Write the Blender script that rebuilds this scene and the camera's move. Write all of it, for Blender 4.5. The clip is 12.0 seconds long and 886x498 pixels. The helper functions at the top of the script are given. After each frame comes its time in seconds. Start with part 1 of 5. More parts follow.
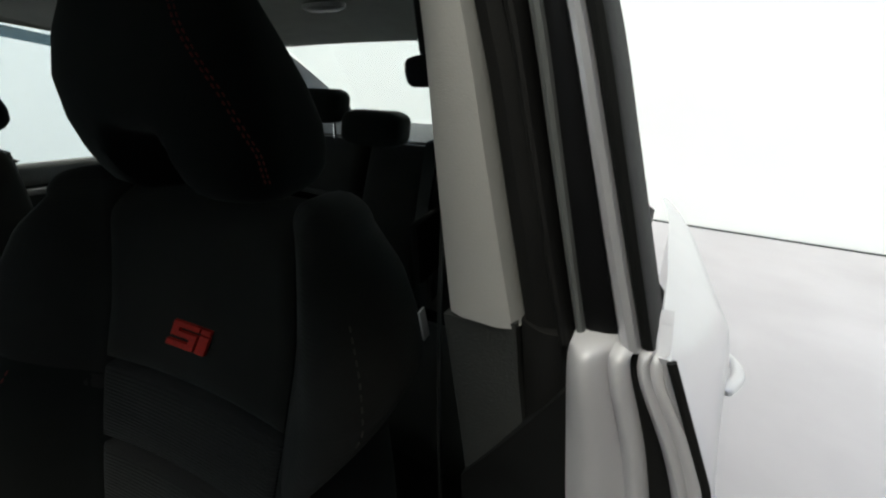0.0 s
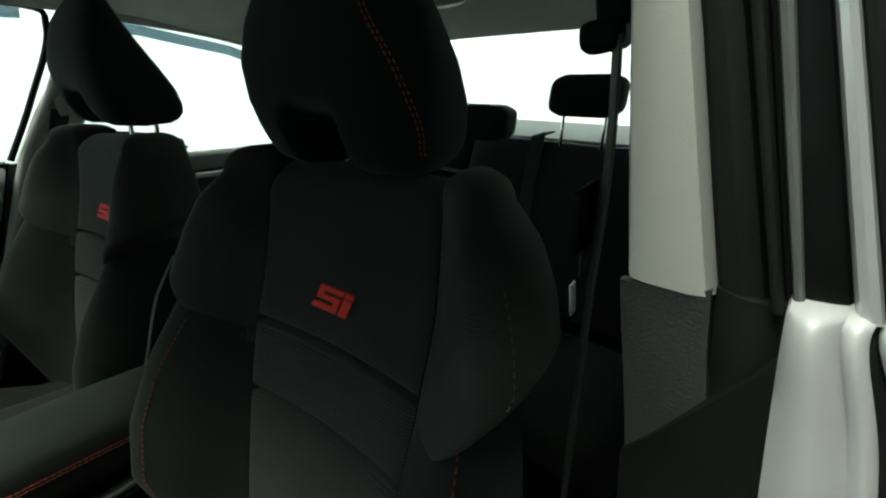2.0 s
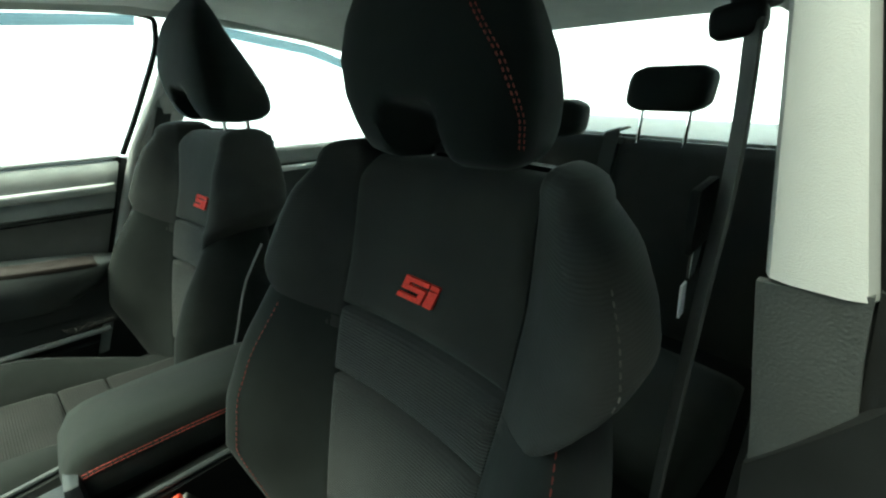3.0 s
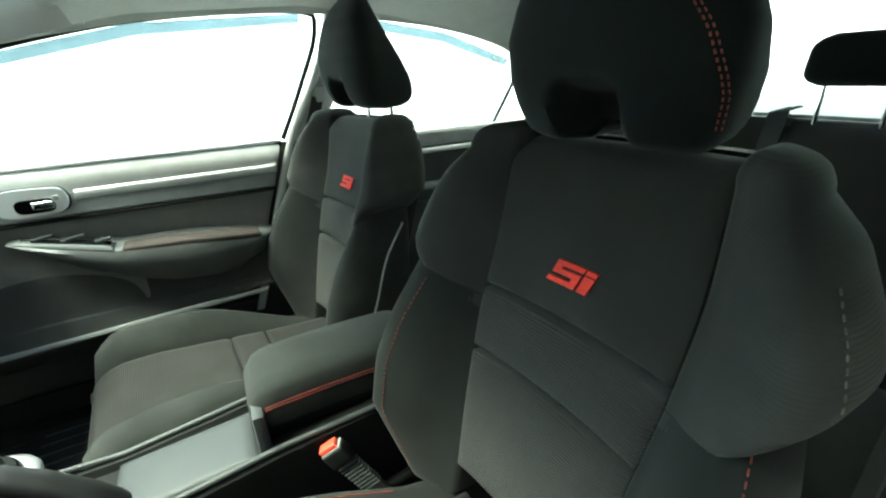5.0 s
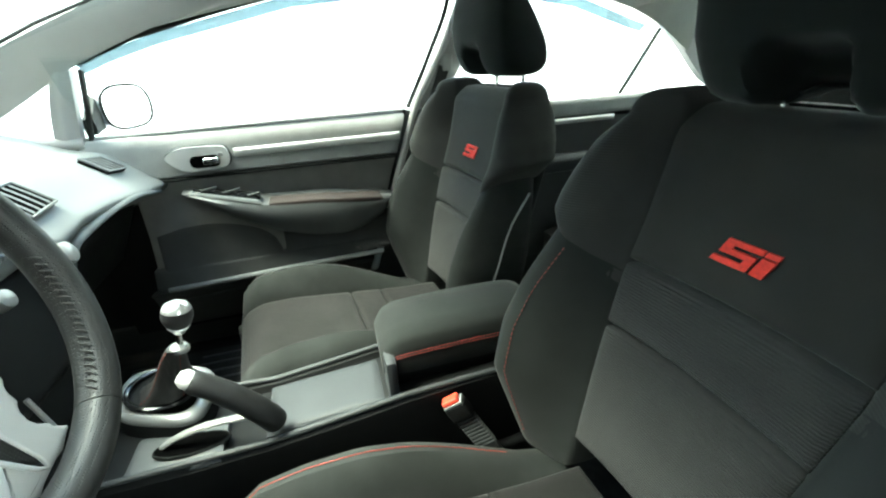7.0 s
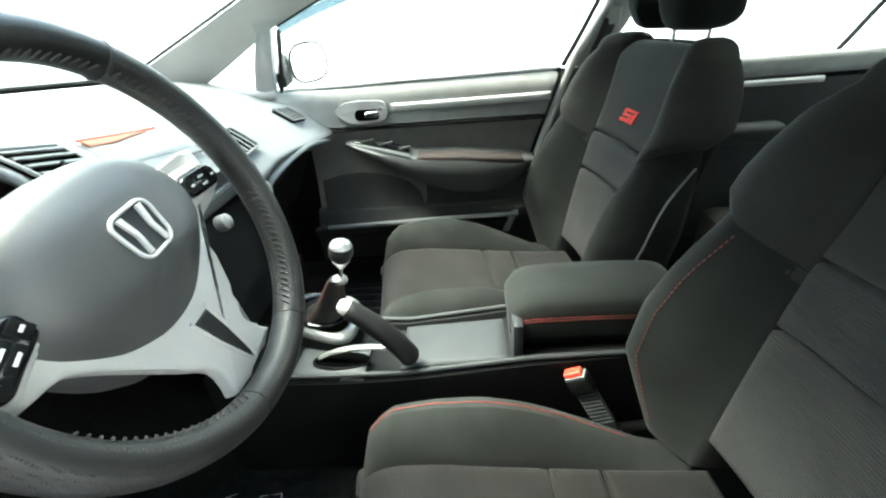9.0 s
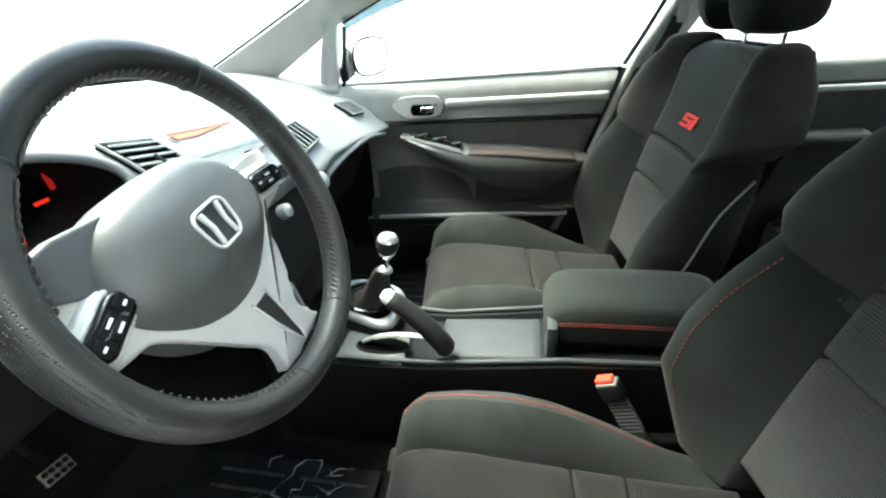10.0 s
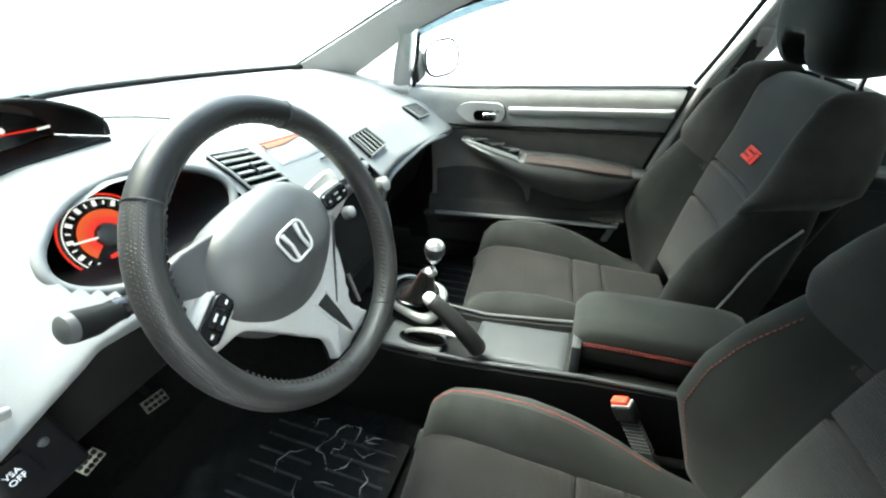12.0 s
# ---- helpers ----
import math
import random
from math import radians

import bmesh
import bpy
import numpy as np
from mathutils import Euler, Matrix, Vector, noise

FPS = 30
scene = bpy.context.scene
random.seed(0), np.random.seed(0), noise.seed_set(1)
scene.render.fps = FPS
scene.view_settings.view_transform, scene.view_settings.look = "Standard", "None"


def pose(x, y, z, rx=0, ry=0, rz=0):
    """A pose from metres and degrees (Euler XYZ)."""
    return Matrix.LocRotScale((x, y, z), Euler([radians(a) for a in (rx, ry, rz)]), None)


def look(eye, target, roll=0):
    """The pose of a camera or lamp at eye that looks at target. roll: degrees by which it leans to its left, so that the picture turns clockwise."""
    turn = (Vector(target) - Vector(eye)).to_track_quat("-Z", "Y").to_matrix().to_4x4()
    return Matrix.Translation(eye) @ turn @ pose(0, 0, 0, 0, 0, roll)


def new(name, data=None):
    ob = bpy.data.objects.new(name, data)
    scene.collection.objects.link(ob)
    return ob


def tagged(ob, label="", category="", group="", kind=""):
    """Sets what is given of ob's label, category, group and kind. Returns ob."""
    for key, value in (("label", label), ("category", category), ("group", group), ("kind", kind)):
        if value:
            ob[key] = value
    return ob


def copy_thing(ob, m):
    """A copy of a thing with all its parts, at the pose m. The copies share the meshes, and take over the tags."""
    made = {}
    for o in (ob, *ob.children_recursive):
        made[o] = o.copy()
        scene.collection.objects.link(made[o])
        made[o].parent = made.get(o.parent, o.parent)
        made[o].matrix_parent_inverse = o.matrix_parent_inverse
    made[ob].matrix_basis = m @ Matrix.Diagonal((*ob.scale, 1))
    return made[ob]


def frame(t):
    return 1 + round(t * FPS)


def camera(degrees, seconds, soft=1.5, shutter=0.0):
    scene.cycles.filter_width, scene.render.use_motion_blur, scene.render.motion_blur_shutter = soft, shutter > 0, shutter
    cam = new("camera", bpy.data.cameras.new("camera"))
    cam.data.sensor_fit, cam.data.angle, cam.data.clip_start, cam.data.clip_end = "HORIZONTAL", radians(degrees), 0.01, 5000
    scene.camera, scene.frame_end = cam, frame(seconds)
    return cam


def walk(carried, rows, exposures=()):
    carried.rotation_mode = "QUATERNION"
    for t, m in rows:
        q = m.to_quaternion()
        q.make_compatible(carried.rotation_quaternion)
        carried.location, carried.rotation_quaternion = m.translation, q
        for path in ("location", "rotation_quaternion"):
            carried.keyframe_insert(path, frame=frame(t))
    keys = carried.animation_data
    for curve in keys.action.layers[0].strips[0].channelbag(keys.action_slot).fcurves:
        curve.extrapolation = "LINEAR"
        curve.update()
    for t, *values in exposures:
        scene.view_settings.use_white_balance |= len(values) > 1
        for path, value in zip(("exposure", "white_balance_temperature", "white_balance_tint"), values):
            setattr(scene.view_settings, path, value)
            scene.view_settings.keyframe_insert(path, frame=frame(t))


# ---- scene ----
cam = camera(93.6, 12.0, soft=2.2)
PATH = [
    (0, (-0.812, 0.236, 1.159), (0.089, -1.399, 0.441), 1.8),
    (0.5, (-0.8, 0.24, 1.151), (0.173, -1.363, 0.455), 1.7),
    (1, (-0.795, 0.248, 1.14), (0.259, -1.296, 0.43), 1.8),
    (1.5, (-0.783, 0.264, 1.138), (0.345, -1.228, 0.429), 1.0),
    (2, (-0.769, 0.282, 1.134), (0.445, -1.135, 0.415), 0.6),
    (2.5, (-0.752, 0.299, 1.132), (0.55, -1.032, 0.403), -0.0),
    (3, (-0.74, 0.313, 1.131), (0.646, -0.928, 0.398), -0.3),
    (3.5, (-0.728, 0.328, 1.129), (0.733, -0.813, 0.379), -0.8),
    (5.5, (-0.702, 0.399, 1.131), (0.967, -0.358, 0.33), -2.8),
    (6, (-0.696, 0.42, 1.127), (0.999, -0.247, 0.302), -2.9),
    (6.5, (-0.691, 0.442, 1.124), (1.037, -0.118, 0.288), -3.2),
    (7, (-0.686, 0.464, 1.12), (1.06, 0.008, 0.259), -3.2),
    (9, (-0.69, 0.492, 1.132), (1.041, 0.638, 0.141), -5.2),
    (9.5, (-0.697, 0.483, 1.141), (1.005, 0.744, 0.124), -5.2),
    (10, (-0.707, 0.472, 1.162), (0.971, 0.856, 0.143), -5.5),
    (10.5, (-0.713, 0.455, 1.181), (0.949, 0.911, 0.166), -4.9),
    (11, (-0.723, 0.444, 1.206), (0.907, 0.976, 0.176), -4.6),
    (11.5, (-0.73, 0.433, 1.228), (0.856, 1.024, 0.163), -4.4),
    (12, (-0.735, 0.428, 1.255), (0.822, 1.068, 0.176), -4.4),
]
walk(cam, [(t, look(eye, target, roll)) for t, eye, target, roll in PATH],
     exposures=[(0, .85, 6600, -4), (1.5, 1.1, 6650, -12), (2.5, 2.4, 6450, -27), (3.5, 3.25, 6400, -27), (5.5, 3.7, 6500, -19), (7, 3.75, 6450, -16), (9, 3.75, 6450, -10), (12, 3.7, 6400, -8)])

# ---- light ----
world = bpy.data.worlds.new("overcast_sky")
scene.world = world
world.use_nodes = True
wn = world.node_tree
sky = wn.nodes.new("ShaderNodeTexSky")
sky.sky_type = "NISHITA"
sky.sun_disc = False
sky.sun_elevation = radians(64)
sky.sun_rotation = radians(12)
sky.air_density, sky.dust_density, sky.ozone_density = 1.0, 4.0, 1.0
wn.links.new(sky.outputs[0], wn.nodes["Background"].inputs[0])
wn.nodes["Background"].inputs[1].default_value = 0.15
sun_data = bpy.data.lights.new("sun", "SUN")
sun_data.energy, sun_data.angle, sun_data.color = 1.3, radians(40), (1.0, 0.98, 0.95)
sun = new("sun", sun_data)
sun.matrix_world = look((0, 0, 8), (-0.091 * 5, -0.429 * 5, 8 - 0.899 * 5))


# ---- materials ----
def material(name, color, rough=0.6, metal=0.0, vary=0.15, scale=20.0, bump=0.15, bump_scale=400.0, coat=0.0, sheen=0.0, stain=0.0, spec=0.5):
    """Principled surface with two scales of colour change and a fine relief."""
    m = bpy.data.materials.new(name)
    m.use_nodes = True
    n, l = m.node_tree.nodes, m.node_tree.links
    b = n["Principled BSDF"]
    b.inputs["Roughness"].default_value = rough
    b.inputs["Metallic"].default_value = metal
    b.inputs["Coat Weight"].default_value = coat
    b.inputs["Sheen Weight"].default_value = sheen
    b.inputs["Specular IOR Level"].default_value = spec
    co = n.new("ShaderNodeTexCoord")
    big = n.new("ShaderNodeTexNoise")
    big.inputs["Scale"].default_value, big.inputs["Detail"].default_value = scale, 5
    l.new(co.outputs["Object"], big.inputs["Vector"])
    ramp = n.new("ShaderNodeValToRGB")
    lo = [c * (1 - vary) for c in color]
    hi = [min(1, c * (1 + vary)) for c in color]
    ramp.color_ramp.elements[0].color, ramp.color_ramp.elements[1].color = (*lo, 1), (*hi, 1)
    ramp.color_ramp.elements[0].position, ramp.color_ramp.elements[1].position = 0.3, 0.7
    l.new(big.outputs["Fac"], ramp.inputs["Fac"])
    out = ramp.outputs["Color"]
    if stain:
        s = n.new("ShaderNodeTexNoise")
        s.inputs["Scale"].default_value, s.inputs["Detail"].default_value = scale * 0.25, 8
        l.new(co.outputs["Object"], s.inputs["Vector"])
        mr = n.new("ShaderNodeMapRange")
        mr.inputs[1].default_value, mr.inputs[2].default_value, mr.inputs[4].default_value = 0.52, 0.75, stain
        l.new(s.outputs["Fac"], mr.inputs[0])
        mx = n.new("ShaderNodeMixRGB")
        mx.inputs["Color2"].default_value = (*[min(1, c * 1.9 + 0.02) for c in color], 1)
        l.new(mr.outputs[0], mx.inputs["Fac"])
        l.new(out, mx.inputs["Color1"])
        out = mx.outputs["Color"]
    l.new(out, b.inputs["Base Color"])
    if bump:
        fine = n.new("ShaderNodeTexNoise")
        fine.inputs["Scale"].default_value, fine.inputs["Detail"].default_value = bump_scale, 3
        l.new(co.outputs["Object"], fine.inputs["Vector"])
        bp = n.new("ShaderNodeBump")
        bp.inputs["Strength"].default_value, bp.inputs["Distance"].default_value = bump, 0.001
        l.new(fine.outputs["Fac"], bp.inputs["Height"])
        l.new(bp.outputs["Normal"], b.inputs["Normal"])
        rr = n.new("ShaderNodeMapRange")
        rr.inputs[3].default_value, rr.inputs[4].default_value = max(0.02, rough - 0.08), min(1, rough + 0.08)
        l.new(big.outputs["Fac"], rr.inputs[0])
        l.new(rr.outputs[0], b.inputs["Roughness"])
    return m


def ribbed(name, color, axis, pitch, rough=0.85, depth=0.9, vary=0.12):
    """Woven fabric with fine raised ribs across one axis."""
    m = material(name, color, rough, vary=vary, scale=14, bump=0.0, sheen=0.06, spec=0.15, stain=0.3)
    n, l = m.node_tree.nodes, m.node_tree.links
    b = n["Principled BSDF"]
    co = n.new("ShaderNodeTexCoord")
    w = n.new("ShaderNodeTexWave")
    w.wave_type, w.bands_direction = "BANDS", axis
    w.inputs["Scale"].default_value = 0.314 / pitch
    w.inputs["Distortion"].default_value, w.inputs["Detail Scale"].default_value = 0.25, 3
    l.new(co.outputs["Object"], w.inputs["Vector"])
    weave = n.new("ShaderNodeTexNoise")
    weave.inputs["Scale"].default_value = 900
    l.new(co.outputs["Object"], weave.inputs["Vector"])
    add = n.new("ShaderNodeMath")
    add.operation = "MULTIPLY_ADD"
    add.inputs[1].default_value = 0.4
    l.new(weave.outputs["Fac"], add.inputs[0])
    l.new(w.outputs["Fac"], add.inputs[2])
    bp = n.new("ShaderNodeBump")
    bp.inputs["Strength"].default_value, bp.inputs["Distance"].default_value = depth, 0.0018
    l.new(add.outputs[0], bp.inputs["Height"])
    l.new(bp.outputs["Normal"], b.inputs["Normal"])
    return m


def glass(name, tint=(0.94, 0.97, 0.97), gloss=0.03):
    m = bpy.data.materials.new(name)
    m.use_nodes = True
    n, l = m.node_tree.nodes, m.node_tree.links
    n.remove(n["Principled BSDF"])
    t = n.new("ShaderNodeBsdfTransparent")
    t.inputs[0].default_value = (*tint, 1)
    g = n.new("ShaderNodeBsdfGlossy")
    g.inputs["Roughness"].default_value = 0.02
    lw = n.new("ShaderNodeLayerWeight")
    p = n.new("ShaderNodeMath")
    p.operation = "POWER"
    p.inputs[1].default_value = 5.0
    l.new(lw.outputs["Facing"], p.inputs[0])
    f = n.new("ShaderNodeMath")
    f.operation = "MULTIPLY_ADD"
    f.inputs[1].default_value, f.inputs[2].default_value = 0.6, gloss
    l.new(p.outputs[0], f.inputs[0])
    mix = n.new("ShaderNodeMixShader")
    l.new(f.outputs[0], mix.inputs[0])
    l.new(t.outputs[0], mix.inputs[1])
    l.new(g.outputs[0], mix.inputs[2])
    l.new(mix.outputs[0], n["Material Output"].inputs[0])
    return m


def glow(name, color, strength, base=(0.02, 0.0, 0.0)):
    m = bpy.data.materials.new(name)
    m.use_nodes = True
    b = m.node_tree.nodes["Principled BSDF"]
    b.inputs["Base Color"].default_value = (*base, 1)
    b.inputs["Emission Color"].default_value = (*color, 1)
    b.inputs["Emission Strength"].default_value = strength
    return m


SUEDE = material("suede_side_fabric", (0.0180, 0.0192, 0.0180), 0.9, vary=0.25, scale=9, bump=0.3, bump_scale=900, sheen=0.05, stain=0.45, spec=0.15)
WING = ribbed("ribbed_shoulder_fabric", (0.036, 0.0352, 0.0325), "Z", 0.0038, depth=0.14)
PANEL = material("smooth_panel_fabric", (0.0290, 0.0275, 0.0240), 0.88, vary=0.15, scale=10, bump=0.3, bump_scale=1400, sheen=0.08, spec=0.15)
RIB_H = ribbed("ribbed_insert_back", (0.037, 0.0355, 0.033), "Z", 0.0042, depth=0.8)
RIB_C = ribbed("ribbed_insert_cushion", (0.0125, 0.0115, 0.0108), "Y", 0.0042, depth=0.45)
HEADREST = material("headrest_fabric", (0.0085, 0.0105, 0.0095), 0.92, vary=0.2, scale=8, bump=0.3, bump_scale=900, sheen=0.08, stain=0.12, spec=0.12)
REDTHREAD = material("red_thread", (0.34, 0.045, 0.03), 0.7, vary=0.2, scale=300, bump=0.2)
DIMTHREAD = material("rust_thread", (0.20, 0.032, 0.022), 0.8, vary=0.25, scale=300, bump=0.2)
RIMTHREAD = material("dark_lacing_thread", (0.035, 0.033, 0.031), 0.6, vary=0.3, scale=300, bump=0.2)
GREYTHREAD = material("grey_thread", (0.09, 0.08, 0.07), 0.8, vary=0.3, scale=300, bump=0.2)
RED = material("red_embroidery", (0.72, 0.024, 0.011), 0.65, vary=0.15, scale=220, bump=0.4, bump_scale=1500)
BLACK = material("black_plastic", (0.0075, 0.0078, 0.0078), 0.6, vary=0.2, scale=30, bump=0.2, bump_scale=1500, spec=0.12)
GLOSSBLACK = material("gloss_black_plastic", (0.008, 0.008, 0.009), 0.12, vary=0.2, scale=30, bump=0.0)
DARKGREY = material("dark_grey_plastic", (0.034, 0.036, 0.036), 0.5, vary=0.12, scale=25, bump=0.3, bump_scale=1300)
CONSOLE = material("console_silver_grey", (0.085, 0.088, 0.088), 0.5, vary=0.1, scale=20, bump=0.2, bump_scale=1500)
MIDGREY = material("console_grey_plastic", (0.036, 0.038, 0.0405), 0.5, vary=0.1, scale=20, bump=0.25, bump_scale=1500, spec=0.22)
GARNISH = material("black_pillar_garnish", (0.006, 0.006, 0.0065), 0.3, vary=0.2, scale=30, bump=0.0, spec=0.12)
PILLARGREY = material("pillar_grey_plastic", (0.025, 0.0265, 0.0255), 0.65, vary=0.15, scale=25, bump=0.6, bump_scale=500)
DASHGREY = material("dash_grey_plastic", (0.13, 0.136, 0.136), 0.6, vary=0.06, scale=12, bump=0.3, bump_scale=900)
GRIPGREY = material("dark_grip_leather", (0.010, 0.010, 0.010), 0.55, vary=0.15, scale=40, bump=0.3, bump_scale=700)
KNOBBLACK = material("black_knob", (0.010, 0.010, 0.011), 0.5, vary=0.2, scale=40, bump=0.05, bump_scale=900)
BRUSHED = material("brushed_metal", (0.62, 0.62, 0.62), 0.3, metal=0.9, vary=0.06, scale=30, bump=0.05, bump_scale=900)
SILVER = material("silver_painted_plastic", (0.30, 0.30, 0.292), 0.4, metal=0.5, vary=0.06, scale=15, bump=0.05, bump_scale=900)
SPOKE = material("satin_spoke_silver", (0.52, 0.52, 0.505), 0.42, metal=0.12, vary=0.05, scale=15, bump=0.05, bump_scale=900)
CHROME = material("chrome", (0.85, 0.85, 0.85), 0.08, metal=1.0, vary=0.05, bump=0.0)
CREAM = material("cream_pillar_trim", (0.35, 0.345, 0.335), 0.7, vary=0.05, scale=8, bump=0.25, bump_scale=900)
HEADLINER = material("headliner_cloth", (0.30, 0.31, 0.285), 0.95, vary=0.06, scale=15, bump=0.4, bump_scale=1100)
LEATHER = material("black_leather", (0.015, 0.0148, 0.0145), 0.48, vary=0.2, scale=40, bump=0.35, bump_scale=600)
LEATHERTOP = material("smooth_black_leather", (0.012, 0.012, 0.0118), 0.42, vary=0.2, scale=30, bump=0.2, bump_scale=500, spec=0.3)
AIRBAG = material("grey_hub_plastic", (0.062, 0.063, 0.064), 0.45, vary=0.08, scale=20, bump=0.25, bump_scale=1300)
RUBBER = material("black_rubber", (0.008, 0.0079, 0.0078), 0.7, vary=0.2, scale=30, bump=0.3, bump_scale=700, spec=0.15)
PAINT = material("silver_car_paint", (0.58, 0.57, 0.60), 0.3, metal=0.5, vary=0.03, scale=8, bump=0.0, coat=0.6)
JAMB = material("silver_jamb_paint", (0.44, 0.43, 0.455), 0.5, metal=0.2, vary=0.04, scale=8, bump=0.0)
CARPET = material("black_carpet", (0.008, 0.008, 0.008), 1.0, vary=0.4, scale=60, bump=1.0, bump_scale=500, spec=0.1)
MAT = material("black_floor_mat", (0.008, 0.008, 0.008), 0.75, vary=0.3, scale=40, bump=0.5, bump_scale=400, spec=0.15)
WEB = material("belt_webbing", (0.022, 0.023, 0.022), 0.75, vary=0.15, scale=60, bump=0.4, bump_scale=900)
BUCKLERED = material("red_plastic_button", (0.8, 0.07, 0.04), 0.35, vary=0.05, scale=60, bump=0.0)
# dark door plastic, used as well to colour the shaded door hollow
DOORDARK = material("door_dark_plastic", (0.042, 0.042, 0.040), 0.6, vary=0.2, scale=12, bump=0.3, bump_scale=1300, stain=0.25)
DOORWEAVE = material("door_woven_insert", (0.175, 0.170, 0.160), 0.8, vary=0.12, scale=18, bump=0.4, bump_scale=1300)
DOORGREY = material("door_grey_plastic", (0.27, 0.275, 0.27), 0.55, vary=0.12, scale=18, bump=0.3, bump_scale=1300)
WHITE = material("white_print", (0.8, 0.8, 0.8), 0.6, vary=0.04, bump=0.0)
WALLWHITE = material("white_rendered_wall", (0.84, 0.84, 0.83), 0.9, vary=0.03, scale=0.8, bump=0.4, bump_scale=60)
# dark colour of the unseen slabs that hold daylight off the driver's side
SHADEWALL = material("grey_shade_wall", (0.06, 0.061, 0.06), 0.9, vary=0.05, scale=0.8, bump=0.4, bump_scale=60)
CONCRETE = material("pale_concrete", (0.36, 0.345, 0.365), 0.8, vary=0.08, scale=1.3, bump=0.4, bump_scale=120, stain=0.15)
SATIN = material("satin_silver_trim", (0.60, 0.60, 0.59), 0.42, metal=0.3, vary=0.05, scale=15, bump=0.05, bump_scale=900)
# near-zero black without gloss: the darkness of deep openings as a colour
VENTBLACK = material("vent_black", (0.002, 0.002, 0.002), 0.95, vary=0.2, scale=30, bump=0.1, spec=0.0)
GLASS = glass("clear_window_glass")
DARKGLASS = glass("light_cutting_glass", (0.3, 0.33, 0.32), 0.05)
VISOR = glass("blue_smoke_visor", (0.33, 0.39, 0.42), 0.03)
ORANGEGLOW = glow("orange_display_glow", (1.0, 0.13, 0.02), 0.065)
ORANGEPALE = glow("pale_orange_glow", (1.0, 0.30, 0.08), 0.045, (.10, .035, .012))
REDGLOW = glow("red_dial_glow", (1.0, 0.03, 0.015), 0.075)
DIMRED = glow("dim_red_glow", (1.0, 0.02, 0.02), 0.024)
WHITEGLOW = glow("white_dial_glow", (1.0, 0.92, 0.9), 0.085)

# emits by itself so the blank distance past the windows stays white
BACKDROPGLOW = glow("white_backdrop_glow", (0.96, 1.0, 0.99), 0.17, (.8, .8, .8))


def perforate(m, scale):
    """Small round dimples over a leather."""
    n, l = m.node_tree.nodes, m.node_tree.links
    b = n["Principled BSDF"]
    co = n.new("ShaderNodeTexCoord")
    v = n.new("ShaderNodeTexVoronoi")
    v.inputs["Scale"].default_value, v.inputs["Randomness"].default_value = scale, 0.0
    l.new(co.outputs["Object"], v.inputs["Vector"])
    mr = n.new("ShaderNodeMapRange")
    mr.inputs[1].default_value, mr.inputs[2].default_value = 0.15, 0.35
    l.new(v.outputs["Distance"], mr.inputs[0])
    bp = n.new("ShaderNodeBump")
    bp.inputs["Strength"].default_value, bp.inputs["Distance"].default_value = 0.7, 0.0010
    l.new(mr.outputs[0], bp.inputs["Height"])
    l.new(bp.outputs["Normal"], b.inputs["Normal"])


perforate(LEATHER, 370)

# ---- mesh helpers ----
def part(name, bm, mat, parent=None, label="", smooth=True):
    """Links a bmesh as one mesh object under a thing or a part."""
    bmesh.ops.recalc_face_normals(bm, faces=bm.faces)
    me = bpy.data.meshes.new(name)
    bm.to_mesh(me)
    bm.free()
    me.materials.append(mat)
    if smooth:
        for p in me.polygons:
            p.use_smooth = True
        me.set_sharp_from_angle(angle=radians(42))
    ob = new(name, me)
    if parent:
        ob.parent = parent
    if label:
        ob["label"] = label
    if "stitching" in name:
        ob["kind"] = "stuff"
    return ob


def thing(name, label, category, group="", at=None, kind=""):
    ob = new(name)
    ob.empty_display_size = 0.05
    if at:
        ob.matrix_world = at
    return tagged(ob, label, category, group, kind)


def spline(pts, n, closed=False):
    """Catmull-Rom points through pts, n to each span."""
    P = [Vector(p) for p in pts]
    out = []
    k = len(P)
    for i in range(k if closed else k - 1):
        if closed:
            a, b, c, d = P[i - 1], P[i], P[(i + 1) % k], P[(i + 2) % k]
        else:
            a, b, c, d = P[max(i - 1, 0)], P[i], P[i + 1], P[min(i + 2, k - 1)]
        for j in range(n):
            t = j / n
            out.append(0.5 * (2 * b + (c - a) * t + (2 * a - 5 * b + 4 * c - d) * t * t + (3 * b - a - 3 * c + d) * t ** 3))
    if not closed:
        out.append(P[-1].copy())
    return out


def curve1(xs, ys):
    """A smooth-ish function through the knots."""
    return lambda v: float(np.interp(v, xs, ys))


def box(size, at=(0, 0, 0), rot=(0, 0, 0), bevel=0.004, seg=2, taper=None, bm=None):
    own = bmesh.new()
    bmesh.ops.create_cube(own, size=1)
    for v in own.verts:
        v.co.x *= size[0]
        v.co.y *= size[1]
        v.co.z *= size[2]
        if taper and v.co.z > 0:
            v.co.x *= taper
            v.co.y *= taper
    if bevel:
        bmesh.ops.bevel(own, geom=list(own.edges), offset=min(bevel, 0.45 * min(size)), segments=seg, profile=0.6, affect="EDGES")
    own.transform(pose(*at, *rot))
    if bm is None:
        return own
    join(bm, own)
    return bm


def join(bm, other):
    me = bpy.data.meshes.new("tmp")
    other.to_mesh(me)
    other.free()
    bm.from_mesh(me)
    bpy.data.meshes.remove(me)
    return bm


